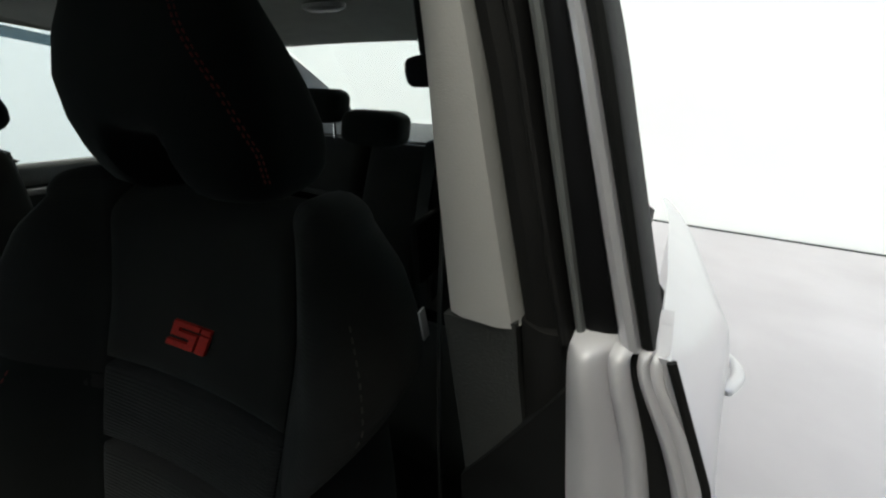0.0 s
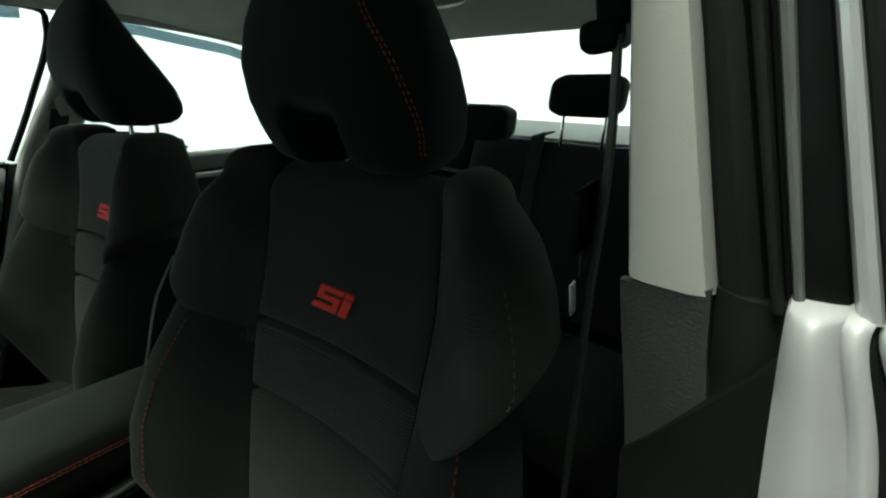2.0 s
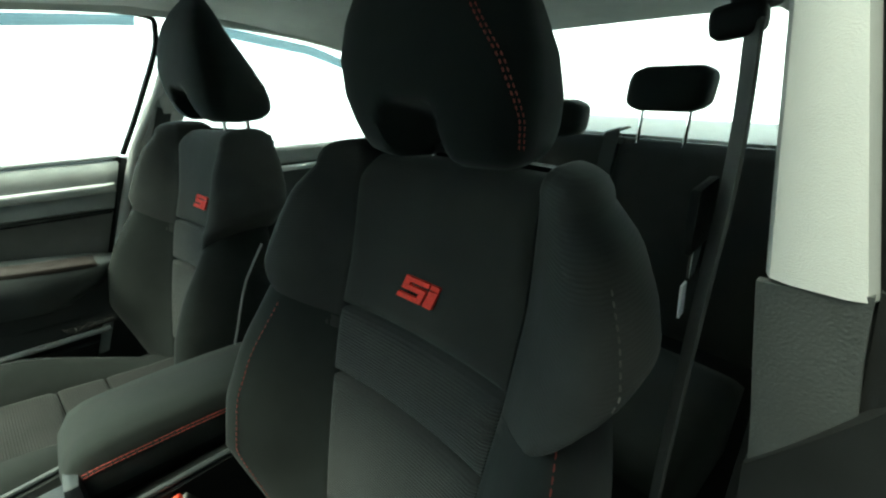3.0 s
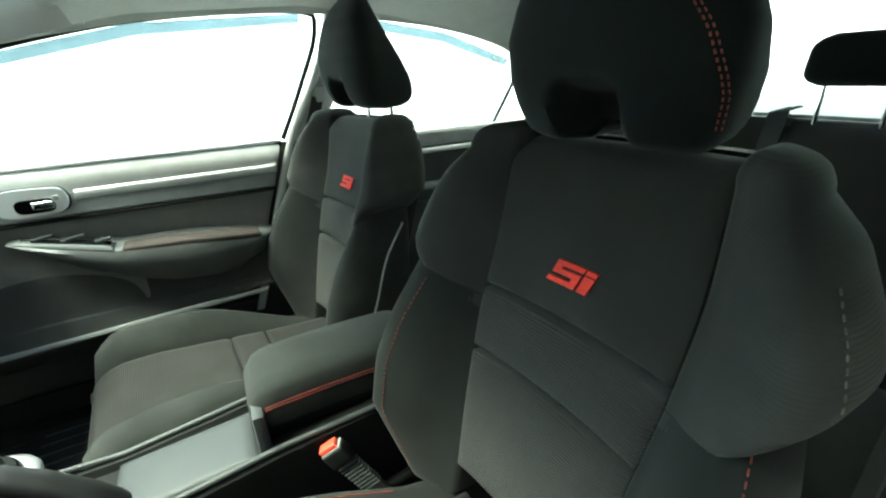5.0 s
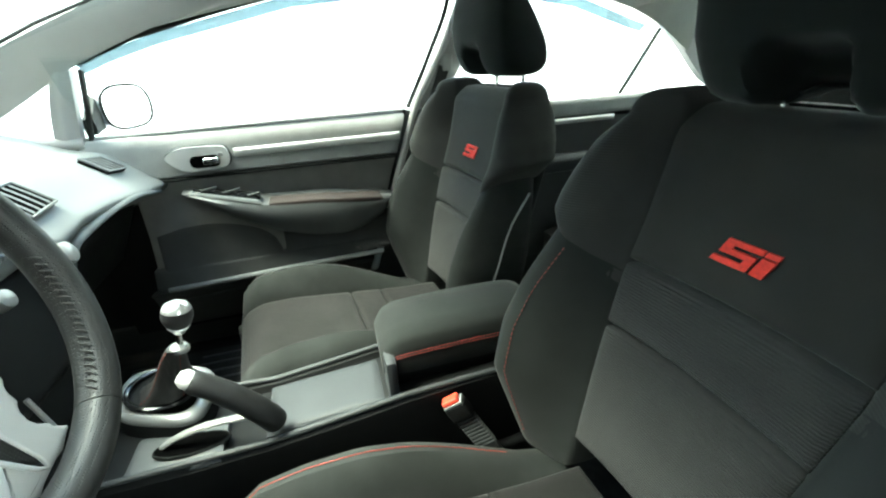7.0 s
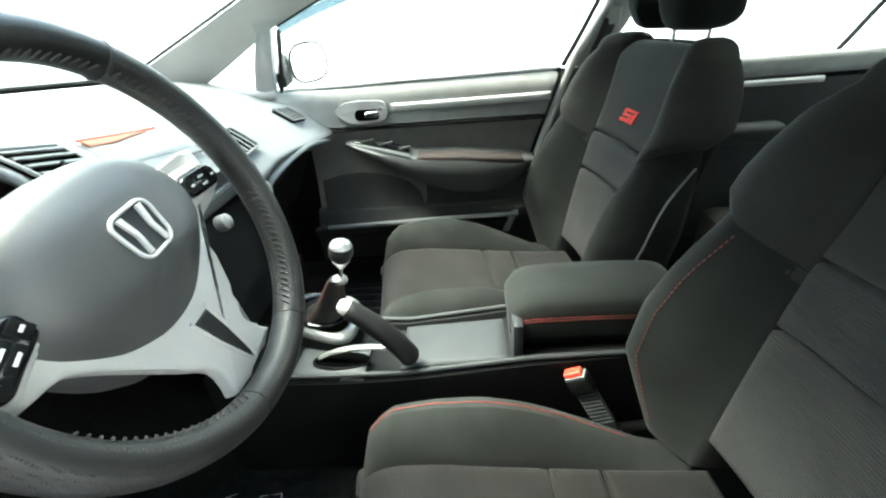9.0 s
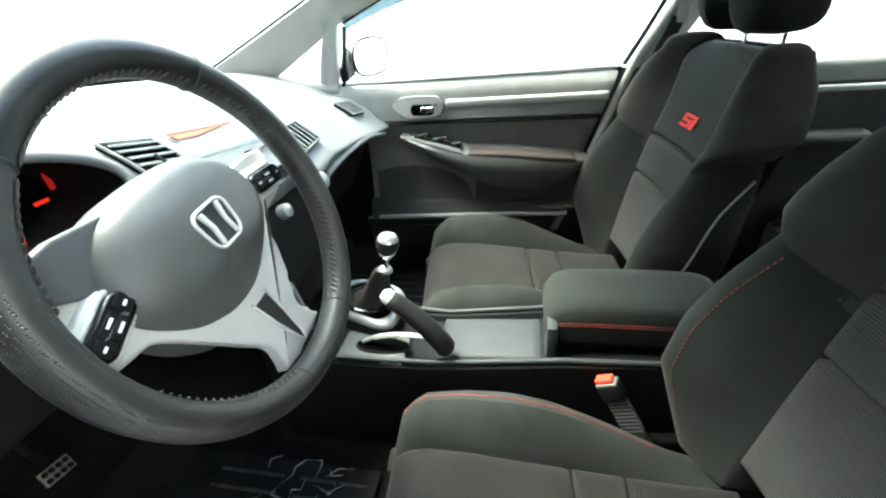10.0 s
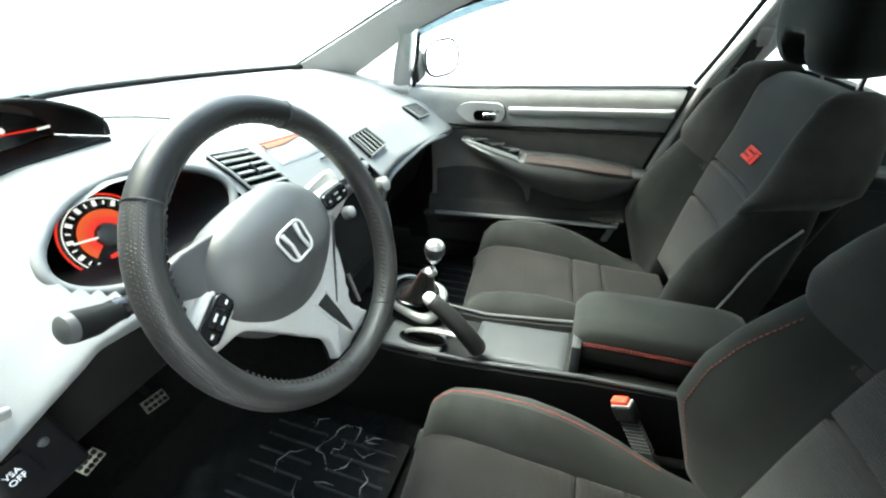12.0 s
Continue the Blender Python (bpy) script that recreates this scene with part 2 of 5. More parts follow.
def loft(rings, closed=True, cap=True, bm=None):
    bm = bm or bmesh.new()
    V = [[bm.verts.new(p) for p in r] for r in rings]
    k = len(V[0])
    for a, b in zip(V, V[1:]):
        for j in range(k if closed else k - 1):
            bm.faces.new((a[j], a[(j + 1) % k], b[(j + 1) % k], b[j]))
    if cap and closed:
        bm.faces.new(V[0][::-1])
        bm.faces.new(V[-1])
    return bm


def tube(pts, r, n=8, closed=False, bm=None, flat=1.0, up=None):
    """A round (or flattened) bar along pts; r may be one radius or one for each point."""
    P = [Vector(p) for p in pts]
    R = r if isinstance(r, (list, tuple)) else [r] * len(P)
    rings = []
    ref = Vector(up) if up else None
    for i, p in enumerate(P):
        if closed:
            d = P[(i + 1) % len(P)] - P[i - 1]
        else:
            d = P[min(i + 1, len(P) - 1)] - P[max(i - 1, 0)]
        d.normalize()
        if ref is None:
            ref = Vector((0, 0, 1)) if abs(d.z) < 0.9 else Vector((1, 0, 0))
        a = d.cross(ref)
        if a.length < 1e-6:
            a = d.orthogonal()
        a.normalize()
        b = a.cross(d).normalized()
        if not up:
            ref = b
        rings.append([p + a * math.cos(t) * R[i] + b * math.sin(t) * R[i] * flat for t in (2 * math.pi * k / n for k in range(n))])
    if closed:
        rings.append(rings[0])
        bm = bm or bmesh.new()
        V = [[bm.verts.new(q) for q in rr] for rr in rings[:-1]]
        for i in range(len(V)):
            A, B = V[i], V[(i + 1) % len(V)]
            for j in range(n):
                bm.faces.new((A[j], A[(j + 1) % n], B[(j + 1) % n], B[j]))
        return bm
    return loft(rings, bm=bm)


def grid(f, nu, nv, thick=None, bm=None):
    """A sheet f(u, v), u and v from 0 to 1; thick: a vector by which a back side is set off."""
    bm = bm or bmesh.new()
    A = [[bm.verts.new(f(i / nu, j / nv)) for j in range(nv + 1)] for i in range(nu + 1)]
    for i in range(nu):
        for j in range(nv):
            bm.faces.new((A[i][j], A[i + 1][j], A[i + 1][j + 1], A[i][j + 1]))
    if thick:
        t = Vector(thick)
        B = [[bm.verts.new(v.co + t) for v in row] for row in A]
        for i in range(nu):
            for j in range(nv):
                bm.faces.new((B[i][j], B[i][j + 1], B[i + 1][j + 1], B[i + 1][j]))
        rim = [(i, 0) for i in range(nu)] + [(nu, j) for j in range(nv)] + [(i, nv) for i in range(nu, 0, -1)] + [(0, j) for j in range(nv, 0, -1)]
        for (a, b), (c, d) in zip(rim, rim[1:] + rim[:1]):
            bm.faces.new((A[a][b], B[a][b], B[c][d], A[c][d]))
    return bm


def pad(f, normal, nu, nv, roll=0.012, width=0.03, depth=0.03, bulge=0.0):
    """An upholstered pad: a sheet whose rim rolls down into its seams, closed behind."""
    nrm = Vector(normal).normalized()

    def g(u, v):
        p = Vector(f(u, v))
        e = min(min(u, 1 - u) * (Vector(f(1, v)) - Vector(f(0, v))).length, min(v, 1 - v) * (Vector(f(u, 1)) - Vector(f(u, 0))).length)
        s = max(0.0, 1 - e / width)
        return p - nrm * roll * (1 - math.sqrt(max(0, 1 - s * s))) + nrm * bulge * math.sin(math.pi * u) * math.sin(math.pi * v)
    # crowd the samples towards the rim
    w = lambda t: 0.5 - 0.5 * math.cos(math.pi * t)
    return grid(lambda u, v: g(0.35 * u + 0.65 * w(u), 0.35 * v + 0.65 * w(v)), nu, nv, thick=tuple(-nrm * depth))


def plate(outline, depth, bevel=0.0, bm=None, m=None):
    """A flat outline in x, z set back along +y by depth, with rounded edges."""
    own = bmesh.new()
    a = [own.verts.new((x, 0, z)) for x, z in outline]
    f = own.faces.new(a)
    r = bmesh.ops.extrude_face_region(own, geom=[f])
    for v in r["geom"]:
        if isinstance(v, bmesh.types.BMVert):
            v.co.y += depth
    if bevel:
        edges = [e for e in own.edges if abs(e.verts[0].co.y) < 1e-6 and abs(e.verts[1].co.y) < 1e-6]
        bmesh.ops.bevel(own, geom=edges, offset=bevel, segments=3, profile=0.5, affect="EDGES")
    if m:
        own.transform(m)
    if bm is None:
        return own
    return join(bm, own)


def rounded(w, h, r, n=5, cx=0, cz=0):
    out = []
    for sx, sz, a0 in ((1, 1, 0), (-1, 1, 90), (-1, -1, 180), (1, -1, 270)):
        for k in range(n + 1):
            a = radians(a0 + 90 * k / n)
            out.append((cx + sx * (w / 2 - r) + r * math.cos(a), cz + sz * (h / 2 - r) + r * math.sin(a)))
    return out


def stitches(pts, r=0.0011, dash=0.006, gap=0.0035, bm=None):
    """Short threads laid along a line."""
    bm = bm or bmesh.new()
    P = [Vector(p) for p in pts]
    pos, run = 0.0, []
    lens = [0.0]
    for a, b in zip(P, P[1:]):
        lens.append(lens[-1] + (b - a).length)

    def at(s):
        for i in range(len(P) - 1):
            if s <= lens[i + 1]:
                t = (s - lens[i]) / max(1e-9, lens[i + 1] - lens[i])
                return P[i].lerp(P[i + 1], t)
        return P[-1]
    while pos + dash < lens[-1]:
        a, b = at(pos), at(pos + dash)
        tube([a, a.lerp(b, 0.5), b], [r * 0.7, r, r * 0.7], 5, bm=bm)
        pos += dash + gap
    return bm


def lathe(profile, n=24, m=None, bm=None):
    """Profile of (radius, height) turned round z."""
    own = loft([[(r * math.cos(2 * math.pi * k / n), r * math.sin(2 * math.pi * k / n), z) for k in range(n)] for r, z in profile])
    if m:
        own.transform(m)
    if bm is None:
        return own
    return join(bm, own)


def text_mesh(body, size, mat, name, parent, m, depth=0.0006, spacing=1.0, shear=0.0):
    cu = bpy.data.curves.new("lettering", "FONT")
    cu.body, cu.size, cu.extrude, cu.align_x, cu.align_y = body, size, depth, "CENTER", "CENTER"
    cu.space_character, cu.shear, cu.resolution_u = spacing, shear, 3
    tmp = bpy.data.objects.new("lettering", cu)
    me = bpy.data.meshes.new_from_object(tmp)
    bpy.data.objects.remove(tmp)
    me.transform(m)
    me.materials.clear()
    me.materials.append(mat)
    ob = new(name, me)
    if parent:
        ob.parent = parent
    return ob


# ---- the yard ----
def slab(name, label, lo, hi, mat, category):
    c = [(a + b) / 2 for a, b in zip(lo, hi)]
    return tagged(part(name, box([b - a for a, b in zip(lo, hi)], c, bevel=0.01), mat), label, category, kind="structure")


slab("ground", "pale grey concrete yard with faint stains", (-60, -60, -0.2), (60, 60, 0.0), CONCRETE, "ground")
slab("wall_rear", "plain white rendered wall behind the car", (-14, -4.6, 0.0), (14, -4.25, 7.0), WALLWHITE, "wall")
# glowing slab added for the overexposed distance; it also lights the cabin
slab("backdrop", "glowing white slab added as the blank distance beside the car", (6.0, -4.25, 0.0), (6.35, 9.0, 5.0), BACKDROPGLOW, "backdrop")
slab("wall_front", "plain white rendered wall ahead of the car", (-1.8, 9.0, 0.0), (6.35, 9.35, 6.0), WALLWHITE, "wall")
# the next two slabs are added out of view to block daylight
slab("wall_return", "unseen grey block added to shade the open doorway from ahead", (-1.8, 1.62, 0.0), (-.93, 9.0, 6.0), SHADEWALL, "wall")
slab("wall_near", "unseen dark grey wall added to cut daylight on the driver's side", (-2.1, -0.35, 0.0), (-1.8, 9.35, 6.0), SHADEWALL, "wall")

slab("baseboard", "thin dark joint along the foot of the white wall", (-14, -4.25, 0.0), (14, -4.235, .016), DARKGREY, "wall joint")

# ---- car shell ----
car = thing("car_body", "silver four-door saloon car body with open front doorway", "car")
RAIL_Y = [-1.25, -1.0, -0.6, -0.36, -0.11, 0.116, 0.5, 0.84, 0.95, 1.04]
RAIL_Z = [0.99, 1.06, 1.17, 1.25, 1.285, 1.297, 1.27, 1.195, 1.162, 1.128]
rail_z = curve1(RAIL_Y, RAIL_Z)


def roof_point(u, v):
    y = -1.02 + 1.62 * v
    edge = max(rail_z(y), 1.19 + 0.09 * min(1, max(0, (-y - 0.5) / 0.4))) + 0.012
    if u < 0.5:
        edge += 0.07 * max(0, (y - 0.1) / 0.5)
    top = 1.356 - 0.05 * max(0, (y - 0.25) / 0.6) ** 2 - 0.06 * max(0, (-y - 0.45) / 0.6) ** 2
    s = 2 * u - 1
    w = 0.60 - 0.03 * abs(v - 0.5)
    return (s * w, y, edge + (top - edge) * (1 - abs(s) ** 2.6))


part("headliner", grid(roof_point, 28, 30, thick=(0, 0, 0.03)), HEADLINER, car, "pale woven headliner")
part("roof_skin", grid(lambda u, v: (Vector(roof_point(u, v)) * 1.0 + Vector(((2 * u - 1) * 0.035, 0, 0.05 - 0.02 * abs(2 * u - 1)))), 24, 24, thick=(0, 0, 0.006)), PAINT, car, "silver painted roof")
part("floor_pan", grid(lambda u, v: (-0.74 + 1.48 * u, -1.3 + 2.95 * v, 0.235 + 0.10 * max(0, (v - 0.86) / 0.14) ** 2 + 0.08 * math.exp(-((u - 0.5) / 0.08) ** 2)), 40, 24, thick=(0, 0, -0.04)), CARPET, car, "black carpeted floor")
part("firewall", grid(lambda u, v: (-0.74 + 1.48 * u, 1.60 - 0.06 * v, 0.24 + 0.72 * v), 8, 8, thick=(0, 0.03, 0)), CARPET, car)
part("rear_bulkhead", grid(lambda u, v: (-0.70 + 1.40 * u, -1.25, 0.24 + 0.75 * v), 4, 4, thick=(0, -0.03, 0)), CARPET, car)
for s, y0 in ((1, -1.3), (-1, -1.3)):
    part("sill", box((0.10, 2.9, 0.14), (s * 0.75, 0.17, 0.29), bevel=0.03, seg=4), PILLARGREY, car, "dark grey door sill cover")
    part("kick_panel", grid(lambda u, v: (s * (0.70 + 0.02 * v), 1.02 + 0.58 * u, 0.26 + (0.66 + 0.08 * u) * v), 8, 8, thick=(s * 0.05, 0, 0)), BLACK, car)


def ribbon(name, upper, lower, mat, parent, thick=(0.02, 0, 0), bow=(-0.012, 0, 0.004), n=8, k=6, label=""):
    """A gently bowed strip between two edge lines."""
    U, L = spline(upper, n), spline(lower, n)
    m = len(U) - 1
    b = Vector(bow)

    def f(u, v):
        i = min(int(u * m), m - 1)
        t = u * m - i
        p, q = U[i].lerp(U[i + 1], t), L[i].lerp(L[i + 1], t)
        return p.lerp(q, v) + b * math.sin(math.pi * v)
    return part(name, grid(f, m, k, thick=thick), mat, parent, label)


def windshield_pillar(s, lift=0.0):
    ribbon("windscreen_pillar", [(s * .655, 1.56, 1.012), (s * .64, 1.40, 1.075), (s * .63, 1.27, 1.128), (s * .61, 1.06, 1.214 + lift * .5), (s * .575, .82, 1.292 + lift), (s * .56, .60, 1.318 + lift)],
           [(s * .685, 1.42, .950), (s * .68, 1.318, .983), (s * .67, 1.13, 1.082), (s * .66, 1.045, 1.126 + lift * .5), (s * .60, .80, 1.212 + lift), (s * .60, .58, 1.262 + lift)], CREAM, car,
           thick=(s * 0.03, 0, 0.015), bow=(-s * 0.012, 0, 0.0), label="pale cream windscreen pillar trim")


windshield_pillar(1)
windshield_pillar(-1, 0.085)
# quarter light beside the passenger's windscreen pillar
ribbon("quarter_sill", [(.69, 1.44, .955), (.685, 1.28, .968), (.68, 1.09, .955)], [(.665, 1.42, .925), (.665, 1.28, .93), (.665, 1.085, .925)], CREAM, car, thick=(0.02, 0, -0.01))
ribbon("quarter_post", [(.672, 1.058, 1.122), (.678, 1.08, 1.03), (.682, 1.098, .945)], [(.668, 1.104, 1.112), (.676, 1.136, 1.03), (.682, 1.160, .945)], CREAM, car, thick=(0.025, 0, 0))
ribbon("rail_trim", [(.600, .86, 1.222), (.60, .5, 1.30), (.602, .116, 1.325), (.60, -.11, 1.312), (.595, -.36, 1.292), (.588, -.60, 1.275), (.58, -.80, 1.285)],
       [(.622, .88, 1.196), (.622, .5, 1.268), (.625, .116, 1.294), (.622, -.11, 1.281), (.618, -.36, 1.254), (.622, -.60, 1.192), (.625, -.80, 1.075)], HEADLINER, car, thick=(0.03, 0, 0.01), label="pale roof rail trim")
ribbon("rail_trim", [(-.59, .82, 1.385), (-.61, .5, 1.375), (-.602, .116, 1.325), (-.60, -.11, 1.312), (-.595, -.36, 1.292), (-.588, -.60, 1.275), (-.58, -.80, 1.285)],
       [(-.61, .80, 1.36), (-.63, .5, 1.345), (-.63, .116, 1.294), (-.622, -.11, 1.281), (-.618, -.36, 1.254), (-.622, -.60, 1.192), (-.625, -.80, 1.075)], HEADLINER, car, thick=(-0.03, 0, 0.01))
part("header_trim", grid(lambda u, v: ((2 * u - 1) * 0.57, 0.58 + 0.06 * v, 1.30 + 0.045 * (1 - (2 * u - 1) ** 2) - 0.012 * v), 16, 4, thick=(0, 0, 0.02)), HEADLINER, car)
# rear pillars and shelf
for s in (1, -1):
    ribbon("rear_pillar", [(s * .59, -.74, 1.265), (s * .585, -.86, 1.275), (s * .58, -1.02, 1.26), (s * .57, -1.42, 1.01)], [(s * .635, -.72, 1.142), (s * .645, -.80, 1.08), (s * .65, -.90, .99), (s * .66, -1.0, .93)], CREAM, car, thick=(s * 0.03, 0, 0), label="pale rear pillar trim")
    part("rear_quarter", grid(lambda u, v: (s * (0.69 - 0.02 * v), -0.55 - 0.75 * u, 0.28 + 0.66 * v), 6, 6, thick=(s * 0.04, 0, 0)), CARPET, car)
part("parcel_shelf", grid(lambda u, v: ((2 * u - 1) * 0.62, -0.93 - 0.55 * v, 0.985 + 0.02 * v), 8, 6, thick=(0, 0, -0.02)), DARKGREY, car)
part("rear_window", grid(lambda u, v: ((2 * u - 1) * (0.58 + 0.02 * v), -1.0 - 0.48 * v - 0.03 * (1 - (2 * u - 1) ** 2), 1.305 - 0.30 * v - 0.02 * (2 * u - 1) ** 2), 12, 6, thick=(0, -0.004, 0.003)), GLASS, car).visible_shadow = False
# windscreen with its black lower band
WB = [(-.66, 1.52, 1.016), (-.42, 1.72, 1.033), (-.18, 1.85, 1.047), (0, 1.90, 1.053), (.18, 1.85, 1.047), (.42, 1.72, 1.033), (.66, 1.52, 1.016)]
WT = [(-.56, .60, 1.318), (-.4, .625, 1.335), (-.2, .64, 1.345), (0, .645, 1.348), (.2, .64, 1.345), (.4, .625, 1.335), (.56, .60, 1.318)]
ribbon("windscreen", WT, WB, GLASS, car, thick=(0, 0.003, 0.004), bow=(0, 0.02, 0.03), n=6, k=14).visible_shadow = False
part("windscreen_seal", tube(spline([(x, y - .012, z + .007) for x, y, z in WB], 6), 0.011, 8, flat=0.8), RUBBER, car, "black windscreen edge band")
part("windscreen_seal", tube([(.655, 1.55, 1.022), (.64, 1.40, 1.083), (.628, 1.27, 1.136), (.606, 1.06, 1.222), (.57, .82, 1.298), (.555, .62, 1.325)], 0.004, 6), RUBBER, car)
part("cowl", grid(lambda u, v: (-0.72 + 1.44 * u, 1.53 + 0.40 * (1 - (2 * u - 1) ** 2) * (1 - v) + 0.2 * v + 0.2 * (1 - (2 * u - 1) ** 2) * v, 1.0 + 0.03 * (1 - (2 * u - 1) ** 2) - 0.05 * v), 16, 4, thick=(0, 0, -0.02)), BLACK, car)

# driver's side middle pillar, strip by strip
PZ = (1.045, 1.187)
PLOW = [-.697, -.744, -.770, -.775, -.780, -.802, -.812, -.819]
PTOP = [-.673, -.706, -.728, -.734, -.741, -.757, -.765, -.774]


def strip_x(i, z):
    t = (z - PZ[0]) / (PZ[1] - PZ[0])
    return PLOW[i] + (PTOP[i] - PLOW[i]) * t + 0.02 * max(0, t - 0.9) ** 2


def pillar_strip(name, i, j, z0, z1, proud, mat, label="", back=-0.06, round_=0.5):
    rings = []
    for k in range(15):
        z = z0 + (z1 - z0) * k / 14
        a, b = strip_x(i, z), strip_x(j, z)
        y = 0.03 - 0.10 * max(0, z - 1.02) ** 1.5
        w = a - b
        e = min(abs(w) * round_, 0.012)
        rings.append([(a, y + back, z), (a, y + proud - e, z), (a - 0.3 * e, y + proud - 0.3 * e, z), (a - e, y + proud, z), (b + e, y + proud, z), (b + 0.3 * e, y + proud - 0.3 * e, z), (b, y + proud - e, z), (b, y + back, z)])
    return part(name, loft(rings), mat, car, label)


pillar_strip("pillar_trim", 0, 1, 1.026, 1.31, 0.0, CREAM, "cream upper door pillar trim", back=-0.10)
pillar_strip("door_seal", 1, 2, 0.30, 1.31, -0.006, RUBBER, "wide black rubber door seal")
pillar_strip("seal_lip", 2, 3, 1.03, 1.31, 0.004, RUBBER)
pillar_strip("pillar_groove", 3, 4, 1.03, 1.31, -0.014, BLACK)
pillar_strip("pillar_garnish", 4, 5, 1.030, 1.31, -0.006, GARNISH, "gloss black pillar garnish", round_=0.3)
pillar_strip("garnish_edge", 3, 4, 1.028, 1.31, -0.002, CONSOLE, round_=0.5).location.x = -0.004
pillar_strip("door_frame_strip", 5, 6, 1.036, 1.31, 0.002, PAINT, "bright silver rear door frame edge")
pillar_strip("door_frame_seal", 6, 7, 1.038, 1.31, -0.002, BLACK)
# its lower dark trim and painted shut face
# black below a slanting line across the lower pillar
ribbon("pillar_lower_cover", [(-.720, .032, .898), (-.730, .033, .80), (-.738, .036, .70), (-.745, .046, .35)], [(-.784, .033, 1.004), (-.800, .034, .88), (-.806, .038, .80), (-.808, .062, .35)], BLACK, car, thick=(0, -0.012, 0), bow=(0, 0.004, 0), label="black slant-topped sheet over the lower pillar")
ribbon("pillar_lower_trim", [(-.698, .026, 1.022), (-.708, .026, .97), (-.716, .0265, .93), (-.722, .027, .895)], [(-.747, .026, 1.030), (-.753, .026, .99), (-.758, .0265, .965), (-.762, .027, .94)], PILLARGREY, car, thick=(0, -0.008, 0), bow=(0, 0.003, 0), label="dark grained lower pillar trim")
part("pillar_core", box((.080, .085, .76), (-.762, -.030, .650), bevel=.006), RUBBER, car)
JZ = [1.036, .97, .88, .80, .40]
JX = [(-.781, -.788, -.800, -.806, -.808), (-.802, -.819, -.838, -.848, -.850), (-.812, -.830, -.850, -.860, -.862), (-.816, -.841, -.866, -.878, -.880), (-.822, -.849, -.875, -.889, -.891), (-.828, -.857, -.884, -.898, -.901)]


def jamb_strip(name, i, j, proud, bow, mat, label=""):
    """One band of the painted door opening, rolled over at its top and flaring out with the body side."""
    def line(k):
        ys = [float(np.interp(z, [.40, .80, .95, 1.04], [.070, .042, .035, .033])) + proud for z in JZ]
        return [(JX[k][0], ys[0] - .035, 1.037 + .002 * (k > 0)), (JX[k][0], ys[0] - .010, 1.036 + .002 * (k > 0))] + [(x, y, z - .012 * (z > 1.03)) for x, y, z in zip(JX[k], ys, JZ)]
    ribbon(name, line(i), line(j), mat, car, thick=(0, -0.02, 0), bow=(0, bow, 0), label=label)


jamb_strip("shut_face", 0, 1, .004, .010, JAMB, "silver painted pillar face")
jamb_strip("shut_edge", 1, 2, .004, .004, JAMB)
jamb_strip("shut_gap", 2, 3, -.006, .001, RUBBER, "black gap along the rear door")
jamb_strip("door_lip", 3, 4, -.001, .004, JAMB)
jamb_strip("door_edge", 4, 5, -.003, .001, JAMB)
part("door_edge_line", tube([(x - .001, float(np.interp(z, [.40, .80, .95, 1.04], [.070, .042, .035, .033])) - .004, z) for x, z in zip(JX[5], JZ)], .0026, 6), RUBBER, car)
ribbon("lower_seal", [(-.7485, .020, 1.031), (-.766, .022, .90), (-.784, .030, .70), (-.787, .06, .35)], [(-.785, .018, 1.031), (-.792, .022, .90), (-.799, .038, .70), (-.80, .07, .35)], RUBBER, car, thick=(0, -0.04, 0), bow=(0, 0.010, 0))


def flank_point(u, v):
    y = 0.028 - 2.05 * u
    z = 1.036 - 0.33 * u - 0.75 * v * (1 - .2 * u)
    soft = float(np.interp(v, [0, .05, .10, .18, .31, .5, .7, 1], [0, .24, .47, .71, .93, 1, .95, .86]))
    full_ = float(np.interp(v, [0, .02, .045, .09, .18, .31, .5, .7, 1], [.05, .50, .78, .92, .98, 1, .98, .94, .86]))
    b = soft + (full_ - soft) * min(1, u / .10)
    x = -.829 - .068 * b + 0.075 * max(0, u - 0.35) ** 1.6 + 0.02 * u * (1 - v)
    return (x, y, z)


part("rear_flank", grid(flank_point, 30, 40, thick=(0.006, 0, 0)), PAINT, car, "silver rear door and wing skin")
part("door_handle", tube(spline([(-.888, -.15, .915), (-.900, -.18, .914), (-.904, -.22, .905), (-.900, -.26, .893), (-.886, -.29, .884)], 4), [.004] + [.006] * 15 + [.004], 10, flat=.7), PAINT, car, "silver outer door handle")
part("rear_door_inner", grid(lambda u, v: (-.715 + 0.01 * v, -.07 - 0.78 * u, 0.35 + 0.67 * v), 6, 6, thick=(-0.03, 0, 0)), BLACK, car)
# outer skin, closed round the cabin
SIDE_V = np.linspace(0, 1, 9) ** 1.5


def side_skin(s, y0, y1, name, label):
    def f(u, v):
        y = y0 + (y1 - y0) * u
        b = float(np.interp(v, SIDE_V, [0, .62, .86, .97, 1.0, .98, .94, .9, .86]))
        top = .922 - .05 * max(0, (y - 1.2) / 1.3) - .05 * max(0, (-y - .6) / 1.4)
        taper = .10 * max(0, (y - 1.5) / 1.25) ** 2 + .07 * max(0, (-y - 1.2) / .85) ** 2
        return (s * (.80 + .068 * b - taper), y, top + (.27 - top) * v)
    return part(name, grid(f, 24, 16, thick=(-s * .02, 0, 0)), PAINT, car, label)


side_skin(1, 1.06, .12, "front_door_skin", "silver front door skin")
side_skin(1, .115, -.80, "rear_door_skin", "silver rear door skin")
side_skin(1, -.805, -2.02, "rear_wing", "silver rear wing")
side_skin(1, 2.75, 1.065, "front_wing", "silver front wing")
